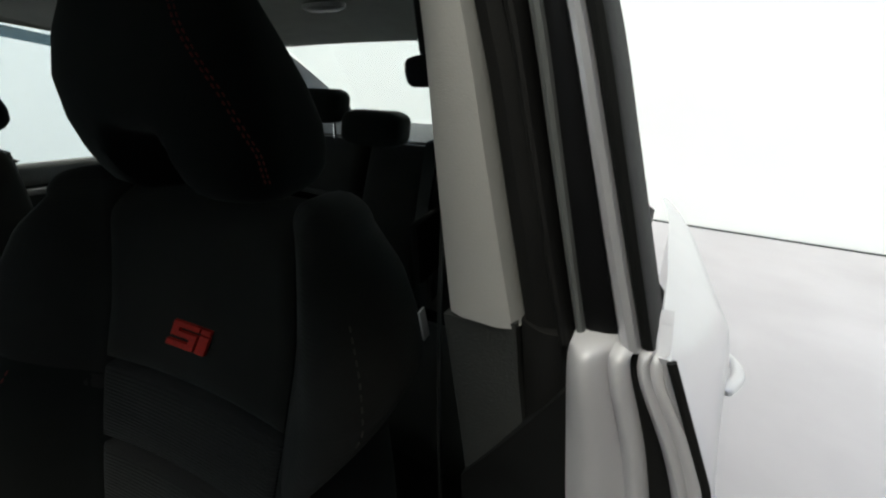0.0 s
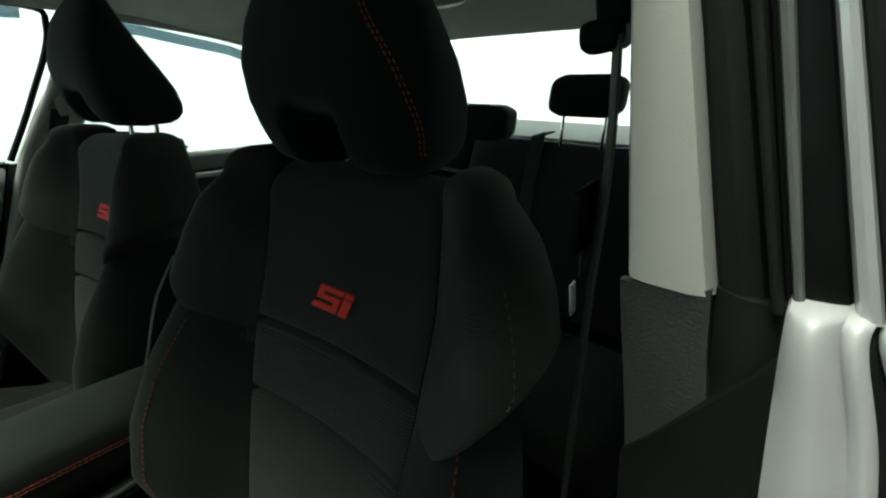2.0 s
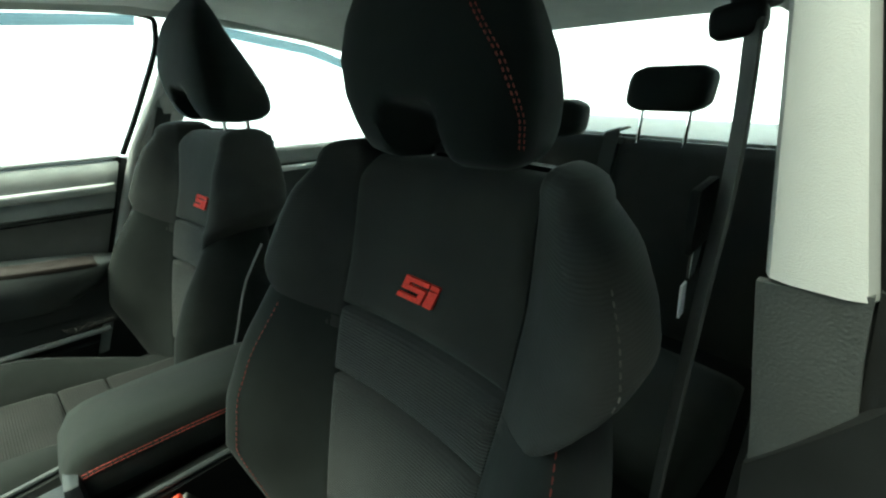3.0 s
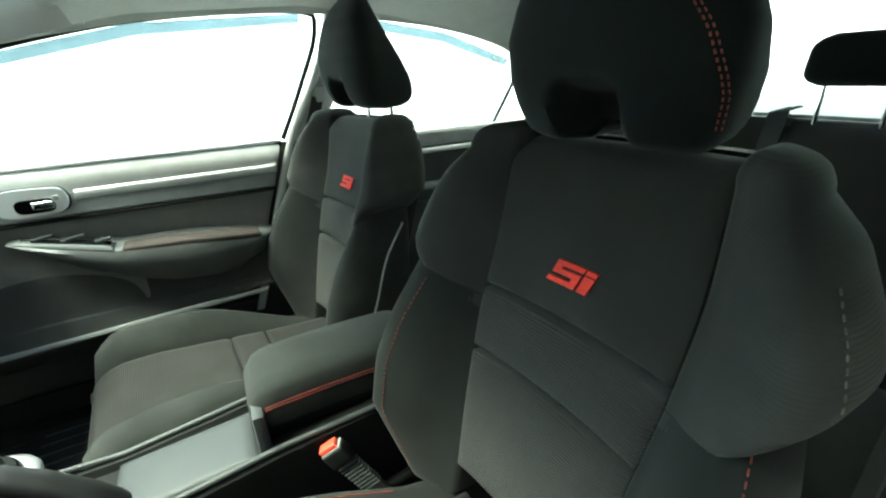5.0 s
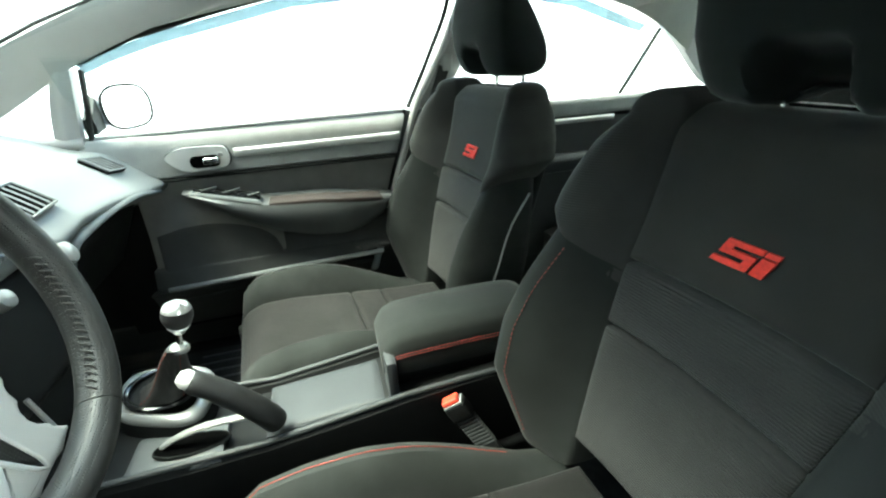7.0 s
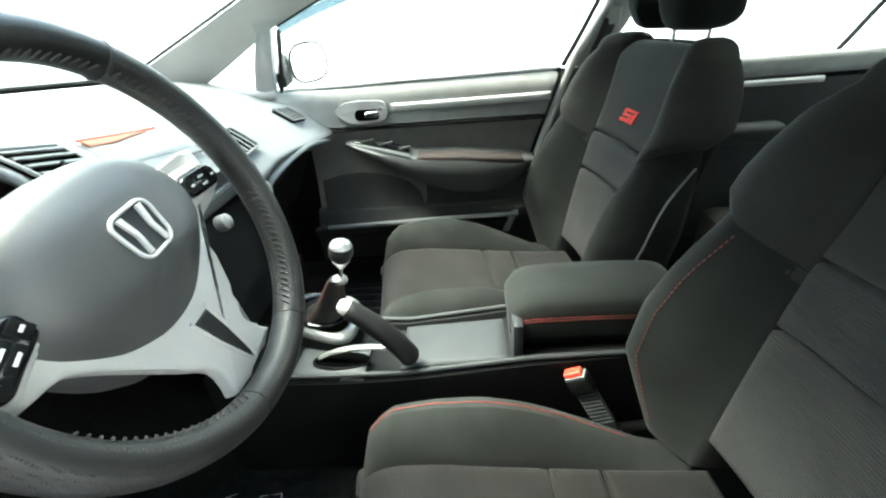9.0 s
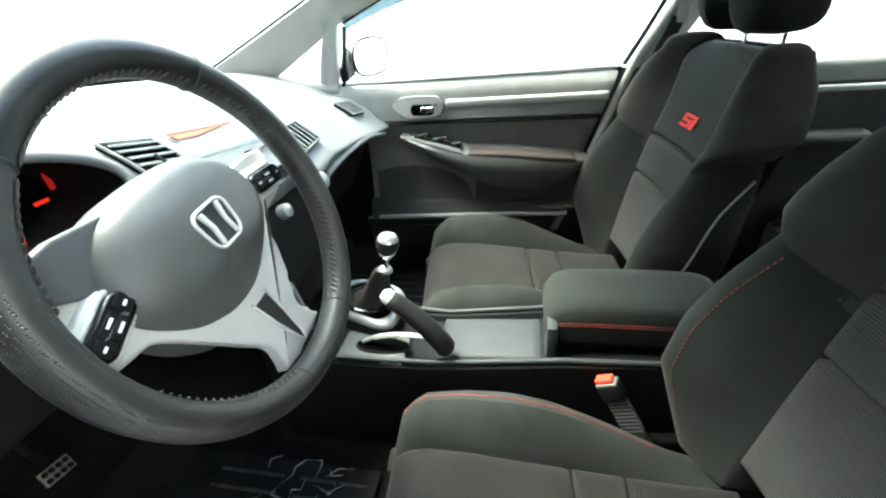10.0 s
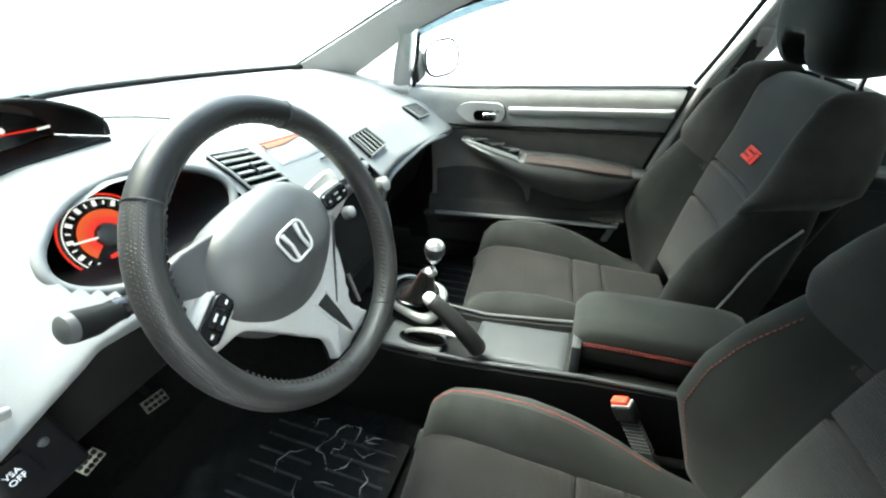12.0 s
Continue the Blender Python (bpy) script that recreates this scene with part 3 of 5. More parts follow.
side_skin(-1, 2.75, 1.10, "front_wing", "silver front wing")
part("bonnet", grid(lambda u, v: ((2 * u - 1) * (.74 - .06 * v), 1.60 + .42 * (1 - (2 * u - 1) ** 2) * (1 - v) + 1.18 * v - .10 * v * (2 * u - 1) ** 2, .955 + .035 * (1 - (2 * u - 1) ** 2) - .20 * v ** 1.6), 20, 14, thick=(0, 0, -.015)), PAINT, car, "silver bonnet")
part("front_bumper", grid(lambda u, v: ((2 * u - 1) * .76, 2.76 + .10 * math.sin(math.pi * v) - .12 * (2 * u - 1) ** 2, .77 - .50 * v), 16, 10, thick=(0, -.02, 0)), PAINT, car, "silver front bumper")
part("boot_lid", grid(lambda u, v: ((2 * u - 1) * (.62 + .06 * v), -1.47 - .55 * v, .985 - .06 * v ** 2 - (.03 + .24 * v) * (2 * u - 1) ** 2), 14, 8, thick=(0, 0, -.015)), PAINT, car, "silver boot lid")
part("rear_bumper", grid(lambda u, v: ((2 * u - 1) * .76, -2.03 - .07 * math.sin(math.pi * v) + .10 * (2 * u - 1) ** 2, .925 - .27 * (2 * u - 1) ** 2 - (.64 - .27 * (2 * u - 1) ** 2) * v), 16, 10, thick=(0, .02, 0)), PAINT, car, "silver rear bumper")
for s in (1, -1):
    for y in (1.98, -1.05):
        m = pose(s * .66, y, .315, 0, 90 * s, 0)
        w = part("wheel", lathe([(.20, 0), (.285, .005), (.312, .03), (.315, .10), (.312, .17), (.285, .195), (.20, .20)], 36, m), RUBBER, car, "black road tyre")
        rim = [(.20, .16), (.19, .185), (.12, .17), (.05, .18), (.01, .182)]
        part("rim", lathe(rim, 30, m), SILVER, w, "silver wheel rim")
# passenger's middle pillar
ribbon("pillar_trim", [(.69, .185, .955), (.665, .125, 1.07), (.645, .06, 1.18), (.61, .03, 1.30)], [(.70, .085, .955), (.675, .02, 1.07), (.65, -.045, 1.18), (.61, -.06, 1.30)], CREAM, car, thick=(0.03, 0, 0), bow=(-0.015, 0, 0), label="cream upper door pillar trim")
ribbon("pillar_lower_trim", [(.685, .20, .952), (.685, .26, .80), (.68, .32, .60), (.68, .40, .36)], [(.70, .06, .952), (.70, .10, .80), (.70, .14, .60), (.70, .2, .36)], DARKGREY, car, thick=(0.03, 0, 0), bow=(-0.012, 0, 0))

# ---- windows of the passenger's side ----
front_glass = part("window_1", grid(lambda u, v: (.705 - .075 * v + 0.006 * math.sin(math.pi * u), 1.09 - .89 * u + (-.0 + .0 * u) * v - .11 * v * u, .94 + v * (rail_z(1.0 - .93 * u) - .93)), 14, 8, thick=(.004, 0, 0)), GLASS)
front_glass.visible_shadow = False
tagged(front_glass, "clear raised front passenger door window", "window", kind="structure")
rear_glass = part("window_2", grid(lambda u, v: (.71 - .075 * v, .12 - .92 * u - .10 * v * (1 - u), .935 + v * (rail_z(.03 - .72 * u) - .925) * (1 - .75 * max(0, u - .6) / .4)), 14, 8, thick=(.004, 0, 0)), GLASS)
rear_glass.visible_shadow = False
tagged(rear_glass, "clear raised rear passenger door window", "window", kind="structure")
# hidden dark pane, added so that less light reaches the rear seat
tinted = part("window_3", grid(lambda u, v: (-.72 + .075 * v, -.09 - .68 * u, .95 + v * (rail_z(-.09 - .66 * u) - .945) * (1 - .6 * max(0, u - .6) / .4)), 12, 6, thick=(-.004, 0, 0)), DARKGLASS)
tagged(tinted, "unseen dark pane added to dim light from the driver's rear side", "window", kind="structure")
for a, b in ((0.10, 1.025), (-0.62, 0.0)):
    pts = [a + (b - a) * k / 14 for k in range(15)]
    up = [(.632 + .03 * max(0, y - .8), y, rail_z(y) - 0.002) for y in pts]
    low = [(.660 + .04 * max(0, y - .8), y, rail_z(y) - 0.022 - 0.004 * math.sin(math.pi * k / 14)) for k, y in enumerate(pts)]
    v = ribbon("wind_deflector", up, low, VISOR, None, thick=(0.003, 0, 0), bow=(0.004, 0, 0), n=1, k=4)
    v.visible_shadow = False
    tagged(v, "pale blue translucent strip along the window top", "deflector", "window deflectors")
bar = part("window_divider", tube([(.70, -.597, .94), (.665, -.705, 1.15)], 0.007, 6), BLACK)
tagged(bar, "thin black divider bar of the rear door window", "window bar")


# ---- passenger doors ----
def door_x(y, z):
    """Depth of the inner door skin: belt sill stands in, the middle is dished, the pocket bulges."""
    base = float(np.interp(z, [.34, .44, .50, .56, .66, .76, .815, .83, .875, .92, .945], [.66, .655, .62, .645, .668, .676, .666, .656, .66, .668, .685]))
    return base - 0.015 * max(0, (y - 0.85) / 0.25) ** 2


door = thing("passenger_door", "closed front passenger door with dark grey trim panel", "door")


def panel(name, y0, y1, zlo, zhi, mat, parent, nu=24, nv=10, label="", inset=0.0, t=0.03, yfun=None):
    lo = zlo if callable(zlo) else (lambda y: zlo)
    hi = zhi if callable(zhi) else (lambda y: zhi)

    def f(u, v):
        y = y0 + (y1 - y0) * u
        z = lo(y) + (hi(y) - lo(y)) * v
        yy = y + (yfun(z) if yfun else 0) * u
        return Vector((door_x(y, z) + inset, yy, z))
    return part(name, pad(f, (-1, 0, 0), nu, nv, roll=0.004, width=0.008, depth=t), mat, parent, label)


lean = lambda z: 0.0 + max(0, .955 - z) * 0.34
panel("belt_trim", 1.10, .205, .826, .946, DOORGREY, door, label="dark grey upper door trim", yfun=lean)
panel("door_insert", 1.02, .205, .56, .816, DOORWEAVE, door, label="dark woven door insert", yfun=lean)
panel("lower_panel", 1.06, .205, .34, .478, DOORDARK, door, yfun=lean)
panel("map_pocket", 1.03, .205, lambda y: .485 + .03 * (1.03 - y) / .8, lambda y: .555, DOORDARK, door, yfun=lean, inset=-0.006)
part("door_shell", box((.045, 1.02, .64), (.715, .66, .63), bevel=.01), BLACK, door, "black door body behind the trim")
part("pocket_edge", tube(spline([(.612, 1.0, .496), (.606, .80, .504), (.604, .60, .512), (.606, .335, .516)], 6), 0.0085, 8), DOORGREY, door, "grey lip of the door pocket")
# flat dark panels: shade of the hollow and under the armrest as colour
panel("pocket_recess", 1.0, .652, .515, lambda y: float(np.interp(y, [.652, .656, .668, .690, .72, .76, .80, .86, .93, 1.0], [.545, .572, .602, .625, .642, .656, .666, .674, .670, .655])), DOORDARK, door, nu=30, label="dark panel painted as the shaded hollow of the lower door", inset=-.005, t=.010)
panel("lower_insert", .645, .27, .520, lambda y: .640, DOORDARK, door, nu=20, label="dark lower door panel with the armrest's shade in its colour", inset=-.003, t=.008)
part("pocket_edge", tube(spline([(.632, 1.0, .44), (.63, .80, .455), (.63, .60, .465), (.632, .37, .475)], 6), 0.004, 8), DARKGREY, door)
part("trim_crease", tube(spline([(.647, .995, .818), (.654, .90, .821), (.655, .75, .822), (.653, .5, .822), (.652, .255, .821)], 6), 0.0048, 6), BLACK, door, "black seam between the door panels")
part("silver_strip", pad(lambda u, v: Vector((.653, .728 - .495 * u, .868 + .002 * u + .024 * v)), (-1, 0, 0), 20, 6, roll=0.006, width=0.010, depth=0.012), SATIN, door, "satin silver trim strip")
# inner release handle in its oval surround
o = [(p.x, p.z) for p in spline([(y, 0, z) for y, z in ((.082, .012), (.060, .031), (.022, .038), (-.040, .037), (-.072, .032), (-.083, .012), (-.080, -.012), (-.064, -.024), (-.020, -.029), (.030, -.029), (.060, -.014))], 4, closed=True)]
toward = Matrix.Translation((.645, .822, .872)) @ Matrix.Rotation(radians(90), 4, "Z")
bz = part("handle_surround", loft([[toward @ Vector((x * sc, d, z * sc)) for x, z in o] for sc, d in ((1.0, .006), (1.0, -.008), (.97, -.013), (.90, -.0155), (.5, -.015), (.05, -.015))]), SATIN, door, "satin silver handle surround")
part("surround_line", tube([toward @ Vector((x * 1.01, -.007, z * 1.01)) for x, z in o], .0022, 6, closed=True), BLACK, bz)
# flat plate; the hollow's darkness is only its colour
cup = part("handle_cup", plate(rounded(.078, .034, .015, cx=-.020, cz=-.003), -0.003), VENTBLACK, bz, "flat black plate painted as the dark hollow behind the lever")
cup.data.transform(Matrix.Translation((-.0160, 0, 0)) @ toward)
part("lever", box((.012, .044, .019), (.628, .786, .870), bevel=0.006, seg=3), CHROME, bz, "chrome release lever")
part("lock_tab", box((.006, .012, .012), (.629, .757, .885), bevel=0.003), SILVER, bz)


# armrest pod with its switch plate
def arm_ring(y):
    zt = float(np.interp(y, [.28, .317, .50, .668, .75, .80, .874, .89], [.700, .712, .735, .742, .762, .772, .786, .784]))
    zb = float(np.interp(y, [.28, .317, .40, .44, .55, .646, .75, .82, .874, .89], [.69, .645, .605, .600, .610, .640, .690, .735, .770, .778]))
    x = float(np.interp(y, [.28, .32, .45, .65, .78, .86, .89], [.615, .580, .560, .562, .578, .605, .635]))
    h = zt - zb
    return [(.668, y, zt + .004), (x + .03, y, zt + .002), (x + .008, y, zt - .03 * h), (x, y, zt - .2 * h), (x + .002, y, zt - .45 * h), (x + .016, y, zt - .75 * h), (x + .04, y, zb + .02 * h), (.668, y, zb)]


part("armrest", loft([arm_ring(.28 + .61 * k / 30) for k in range(31)]), CONSOLE, door, "grey moulded door armrest")
part("armrest_pad", pad(lambda u, v: Vector((float(np.interp(.31 + .35 * u, [.28, .32, .45, .65], [.61, .578, .562, .566])) + .066 * v, .315 + .345 * u, float(np.interp(.315 + .345 * u, [.317, .5, .668], [.714, .737, .745])) + .005 * v)), (-.25, 0, 1), 18, 8, roll=0.010, width=0.016, depth=0.012), material("brown_armrest_fabric", (.024, .015, .0125), .85, vary=.2, scale=30, bump=.4, bump_scale=900), door, "dark brown fabric armrest pad")
sw = part("switch_plate", pad(lambda u, v: Vector((float(np.interp(.67 + .20 * u, [.65, .78, .87], [.566, .582, .615])) + .052 * v * (1 - .5 * u), .672 + .200 * u, float(np.interp(.67 + .2 * u, [.668, .75, .874], [.748, .768, .790])) + .006 * v)), (-.3, -.1, 1), 14, 6, roll=0.006, width=0.010, depth=0.010), CONSOLE, door, "grey switch plate")
part("switch_bed", pad(lambda u, v: Vector((float(np.interp(.675 + .185 * u, [.65, .78, .87], [.582, .597, .624])) + .026 * v * (1 - .5 * u), .678 + .178 * u, float(np.interp(.678 + .178 * u, [.668, .75, .874], [.753, .773, .794])) + .004 * v)), (-.3, -.1, 1), 12, 5, roll=.003, width=.005, depth=.010), GLOSSBLACK, sw, "black switch bed")
for y, l in ((.692, .036), (.752, .050), (.812, .046)):
    part("window_switch", box((.018, l, .008), (.600 + (y - .69) * .17, y, float(np.interp(y, [.668, .75, .874], [.757, .777, .797])) + .004), (-8, 0, 0), bevel=0.003), DARKGREY, sw)
part("door_seal", tube(spline([(.70, .205, .955), (.695, .25, .82), (.69, .31, .65), (.685, .405, .40)], 5), 0.014, 8), RUBBER, door, "black rubber door edge seal")
part("glass_run", tube(spline([(.668, 1.03, rail_z(1.03) + .004), (.650, .94, rail_z(.94) + .004), (.634, .845, rail_z(.845) + .004), (.636, .5, rail_z(.5) + .004), (.638, .116, rail_z(.116) + .004), (.645, .062, 1.255), (.672, .125, 1.10), (.695, .195, .96)], 8), 0.007, 8), RUBBER, door)
DF = [(.622, .026, 1.285), (.636, .060, 1.20), (.650, .102, 1.11), (.666, .146, 1.03), (.680, .184, .957), (.677, .236, .82), (.671, .300, .64), (.667, .380, .42)]
ribbon("door_frame", DF, [(x + .002, y - .024, z) for x, y, z in DF], SATIN, door, thick=(.012, 0, 0), bow=(-.006, 0, 0), n=5, k=5, label="bright door frame edge")
part("window_seal", tube(spline([(.690, 1.085, .948), (.690, .8, .952), (.690, .5, .954), (.692, .205, .956)], 4), 0.0045, 6), DOORGREY, door)
part("front_post", tube([(.676, 1.034, 1.122), (.683, 1.055, 1.03), (.690, 1.078, .942)], 0.0075, 8), BLACK, door, "slim black window post")

rdoor = thing("rear_passenger_door", "closed rear passenger door with dark trim", "door")
part("door_panel", pad(lambda u, v: Vector((.672, .05 - .85 * u, .35 + .585 * v)), (-1, 0, 0), 16, 12, roll=0.01, width=.02, depth=.03), DARKGREY, rdoor)
part("belt_trim", pad(lambda u, v: Vector((.664, .045 - .86 * u, .888 + .056 * v)), (-1, 0, 0), 16, 6, roll=.006, width=.012, depth=.02), DOORGREY, rdoor, "dark grey upper door trim")
part("silver_strip", box((.014, .52, .018), (.664, -.30, .872), bevel=0.006, seg=3), SATIN, rdoor, "satin silver trim strip")
part("armrest", box((.07, .34, .06), (.645, -.30, .73), bevel=0.025, seg=4), MIDGREY, rdoor)

# wing mirror
wm = thing("wing_mirror", "silver wing mirror outside the passenger window", "mirror")
ow = [(.094 * (abs(math.cos(a)) ** .7) * (1 if math.cos(a) > 0 else -1), .063 * (abs(math.sin(a)) ** .75) * (1 if math.sin(a) > 0 else -1)) for a in (2 * math.pi * k / 40 for k in range(40))]
mm = pose(.868, 1.030, 1.014, 0, 0, -22)
rings = []
for k, (sc, d) in enumerate(((1.0, 0), (1.06, .012), (1.04, .04), (.85, .075), (.45, .095))):
    rings.append([mm @ Vector((x * sc, d, z * sc)) for x, z in ow])
part("housing", loft(rings), PAINT, wm, "silver mirror housing")
mg = part("mirror_glass", plate([(x * .95, z * .93) for x, z in ow], -0.002), CHROME, wm, "mirror glass")
mg.data.transform(mm)
part("mirror_rim", tube([mm @ Vector((x * .985, -.002, z * .975)) for x, z in ow], 0.0038, 6, closed=True), VENTBLACK, wm, "black mirror edge")
part("mirror_arm", loft([[Vector((.705 + .10 * k / 4, 1.078 + .012 * k / 4 + dy, .978 + .034 * k / 4 + dz * (.45 + .55 * k / 4))) for dy, dz in ((.014, .03), (.006, .048), (-.014, .048), (-.018, .0), (-.014, -.046), (.012, -.046))] for k in range(5)]), BLACK, wm, "black mirror bracket")


# ---- front seats ----
def yc(z):
    """Depth of the middle of the backrest at height z."""
    return 0.015 - 0.30 * (z - 0.885) + 0.012 * math.sin((z - .52) / .5 * math.pi) + 0.026 * (max(0, z - .885) / .145) ** 1.4


half_panel = curve1([.48, .56, .70, .80, .92, 1.03, 1.06], [.130, .136, .148, .156, .156, .150, .140])


def front_seat():
    seat = thing("front_seat", "dark grey bucket seat with ribbed inserts and red logo", "car seat", "front seats")
    # middle of the backrest, three panels with recessed seams
    def panel_at(z0, z1, mat, name, label, bulge):
        part(name, pad(lambda u, v: Vector(((2 * u - 1) * half_panel(z0 + (z1 - z0) * v), yc(z0 + (z1 - z0) * v) - 0.012 * (1 - (2 * u - 1) ** 2) - 22 * max(0, z0 + (z1 - z0) * v - 1.0) ** 2, z0 + (z1 - z0) * v)), (0, 1, .3), 20, 18, roll=.019, width=.017, depth=.05, bulge=bulge), mat, seat, label)
    panel_at(.821, 1.045, PANEL, "upper_panel", "smooth dark upper backrest panel", .006)
    panel_at(.719, .8205, RIB_H, "middle_insert", "ribbed grey backrest insert", .006)
    panel_at(.50, .7185, RIB_H, "lower_insert", "ribbed grey backrest insert", .008)

    def section(z, hw, prot, back, slant, s):
        """Cross-section of a side bolster: from the panel seam over the crest round to the back."""
        hp = half_panel(z)
        w = hw - hp
        pts = [(hp - .008, -.016, 0), (hp + .08 * w, .10 * prot - .001, .12), (hp + .38 * w, .62 * prot, .36), (hp + .68 * w, 1.0 * prot, .62), (hp + .90 * w, .82 * prot, .86), (hw, .30 * prot - .01, 1.0), (hw - .006, -.045, 1.0), (hw - .03, -back, .8), (hp - .006, -back - .005, 0)]
        return [Vector((s * x, yc(z) + y, z + slant * f)) for x, y, f in pts]

    def bolster(name, s, zs, hws, prots, slants, mat, label, back=.085):
        raw = []
        fh, fp, fs = curve1(zs, hws), curve1(zs, prots), curve1(zs, slants)
        n = 22
        for k in range(n + 1):
            z = zs[0] + (zs[-1] - zs[0]) * k / n
            sec = section(z, fh(z), fp(z), back, fs(z), s)
            ring = []
            m = len(sec)
            for i in range(m):
                a, b, c, d = sec[i - 1], sec[i], sec[(i + 1) % m], sec[(i + 2) % m]
                for j in range(3):
                    t = j / 3
                    ring.append(0.5 * (2 * b + (c - a) * t + (2 * a - 5 * b + 4 * c - d) * t * t + (3 * b - a - 3 * c + d) * t ** 3))
            raw.append(ring)
        # round off both ends
        def shrink(r, f, dz):
            c = sum(r, Vector()) / len(r)
            return [c + (p - c) * f + Vector((0, 0, dz)) for p in r]
        rings = [shrink(raw[0], .97, -.002)] + raw + [shrink(raw[-1], .97, .007), shrink(raw[-1], .90, .014), shrink(raw[-1], .78, .021), shrink(raw[-1], .60, .026), shrink(raw[-1], .35, .029)] if 'wing' in name else [shrink(raw[0], .80, -.008), shrink(raw[0], .93, -.004)] + raw + [shrink(raw[-1], .98, .003)]
        part(name, loft(rings), mat, seat, label)
        return raw
    for s in (1, -1):
        low = bolster("side_bolster", s, [.440, .53, .60, .68, .74, .775, .797], [.232, .266, .284, .284, .271, .259, .250], [.03, .075, .110, .112, .095, .070, .055], [0, 0, 0, .012, .036, .058, .072], SUEDE, "dark suede-like side bolster")
        top = bolster("shoulder_wing", s, [.780, .805, .845, .895, .945, .995, 1.035], [.240, .258, .272, .278, .266, .243, .210], [.042, .060, .072, .075, .070, .057, .034], [.080, .072, .048, .014, .0, -.004, -.010], WING, "grey woven shoulder wing")
        crest = [r[8 if s > 0 else 12] + Vector((0, .002, .001)) for r in low[2:]]
        part("stitching", stitches(crest, .0009), DIMTHREAD, seat, "rust red stitching")
        if s < 0:
            edge = [r[13] + Vector((s * .001, .002, 0)) for r in top[8:-4]]
            part("stitching", stitches(edge, .0010, .005, .004), GREYTHREAD, seat, "pale worn stitching")
    # back shell
    def shell(u, v):
        z = .47 + .57 * v
        a = math.pi * u
        w = float(np.interp(z, [.47, .6, .8, .95, 1.04], [.20, .232, .232, .225, .17]))
        return Vector((-w * math.cos(a), yc(z) - .065 - .055 * math.sin(a) ** .6, z))
    part("back_shell", grid(shell, 20, 14, thick=(0, .02, 0)), BLACK, seat, "black seat back cover")
    for s in (1, -1):
        zs = [.52 + .325 * k / 10 for k in range(11)]
        hx, hy = curve1([.50, .53, .60, .68, .75, .80, .85], [.232, .256, .284, .285, .276, .274, .275]), curve1([.50, .65, .776, .845], [.022, .018, .002, -.022])
        part("shell_piping", tube([Vector((s * (hx(z) + .001), yc(z) + hy(z), z)) for z in zs], .0024, 6), SILVER, seat, "pale piping along the seat side")
    # headrest: a forward-leaning wedge, wider in front, arched out below between the posts
    HZ = [1.048, 1.056, 1.070, 1.09, 1.12, 1.16, 1.20, 1.24, 1.27, 1.298]
    fw = curve1(HZ, [.112, .125, .134, .141, .150, .151, .137, .114, .088, .042])
    fb = curve1(HZ, [-.115, -.132, -.142, -.142, -.130, -.104, -.080, -.060, -.050, -.042])
    ff = curve1(HZ, [-.002, .014, .023, .031, .037, .038, .031, .018, .000, -.024])

    def head_point(a, z):
        ca, sa = math.cos(a), math.sin(a)
        hw, y0, y1 = fw(z), fb(z), ff(z)
        cy, hd = (y0 + y1) / 2, (y1 - y0) / 2
        y = hd * abs(sa) ** .56 * (1 if sa > 0 else -1)
        x = hw * abs(ca) ** .56 * (1 if ca > 0 else -1) * (1 - .125 * (1 - y / hd))
        if sa > 0:
            y -= .060 * math.exp(-((x - .004) / .040) ** 8) * math.exp(-(max(0, z - 1.062) / .038) ** 6)
        arch = math.exp(-(x / .040) ** 6) * .020
        return Vector((x, cy + y, z + arch * max(0, 1 - (z - 1.048) / .20) ** 2))
    turns = sorted([2 * math.pi * j / 48 for j in range(48)] + [math.acos(math.copysign(abs(q / 18) ** (1 / .56), q)) + .003 for q in range(-15, 16)])
    rings = [[head_point(a, 1.048 + .25 * (k / 36) ** 1.15) for a in turns] for k in range(37)]
    foot = []
    for f in (.04, .5, .8):
        ym = sum(p.y for p in rings[0]) / len(turns)
        foot.append([Vector((p.x * (.9 + .1 * f), ym + (p.y - ym) * f, p.z - .003 * (1 - f))) for p in rings[0]])
    hr = part("headrest", loft(foot + rings), HEADREST, seat, "lobed black fabric headrest")
    for s in (1, -1):
        line = []
        for k in range(4, 29):
            z = 1.048 + .25 * (k / 30) ** 1.15
            q = float(np.interp(z, [1.05, 1.10, 1.15, 1.20, 1.28], [.95, .92, .79, .60, .46]))
            a = math.acos(q ** (1 / .56))
            line.append(head_point(a if s > 0 else math.pi - a, z) + Vector((0, .001, 0)))
        if s < 0:
            bm = stitches(line, .0011, .0040, .0030)
            stitches([p + Vector((s * .0045, -.0012, 0)) for p in line], .0009, .0040, .0030, bm=bm)
            part("stitching", bm, DIMTHREAD, hr, "rust red double stitching")
        part("headrest_post", tube([(s * .064, -.075, 1.0), (s * .064, -.078, 1.10)], .0055, 10), CHROME, seat, "chrome headrest post")
    # cushion
    def ztop(y):
        return float(np.interp(y, [.10, .20, .30, .42, .54, .62, .66, .69], [.440, .447, .460, .478, .494, .494, .482, .455]))
    half_c = curve1([.10, .3, .5, .66, .74], [.120, .128, .136, .150, .150])

    def cush(y0, y1, name, bulge):
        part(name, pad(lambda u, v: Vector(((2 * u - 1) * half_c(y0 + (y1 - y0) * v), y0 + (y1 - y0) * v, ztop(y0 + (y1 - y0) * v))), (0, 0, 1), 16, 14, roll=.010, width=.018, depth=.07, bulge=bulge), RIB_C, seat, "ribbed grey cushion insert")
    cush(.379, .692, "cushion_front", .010)
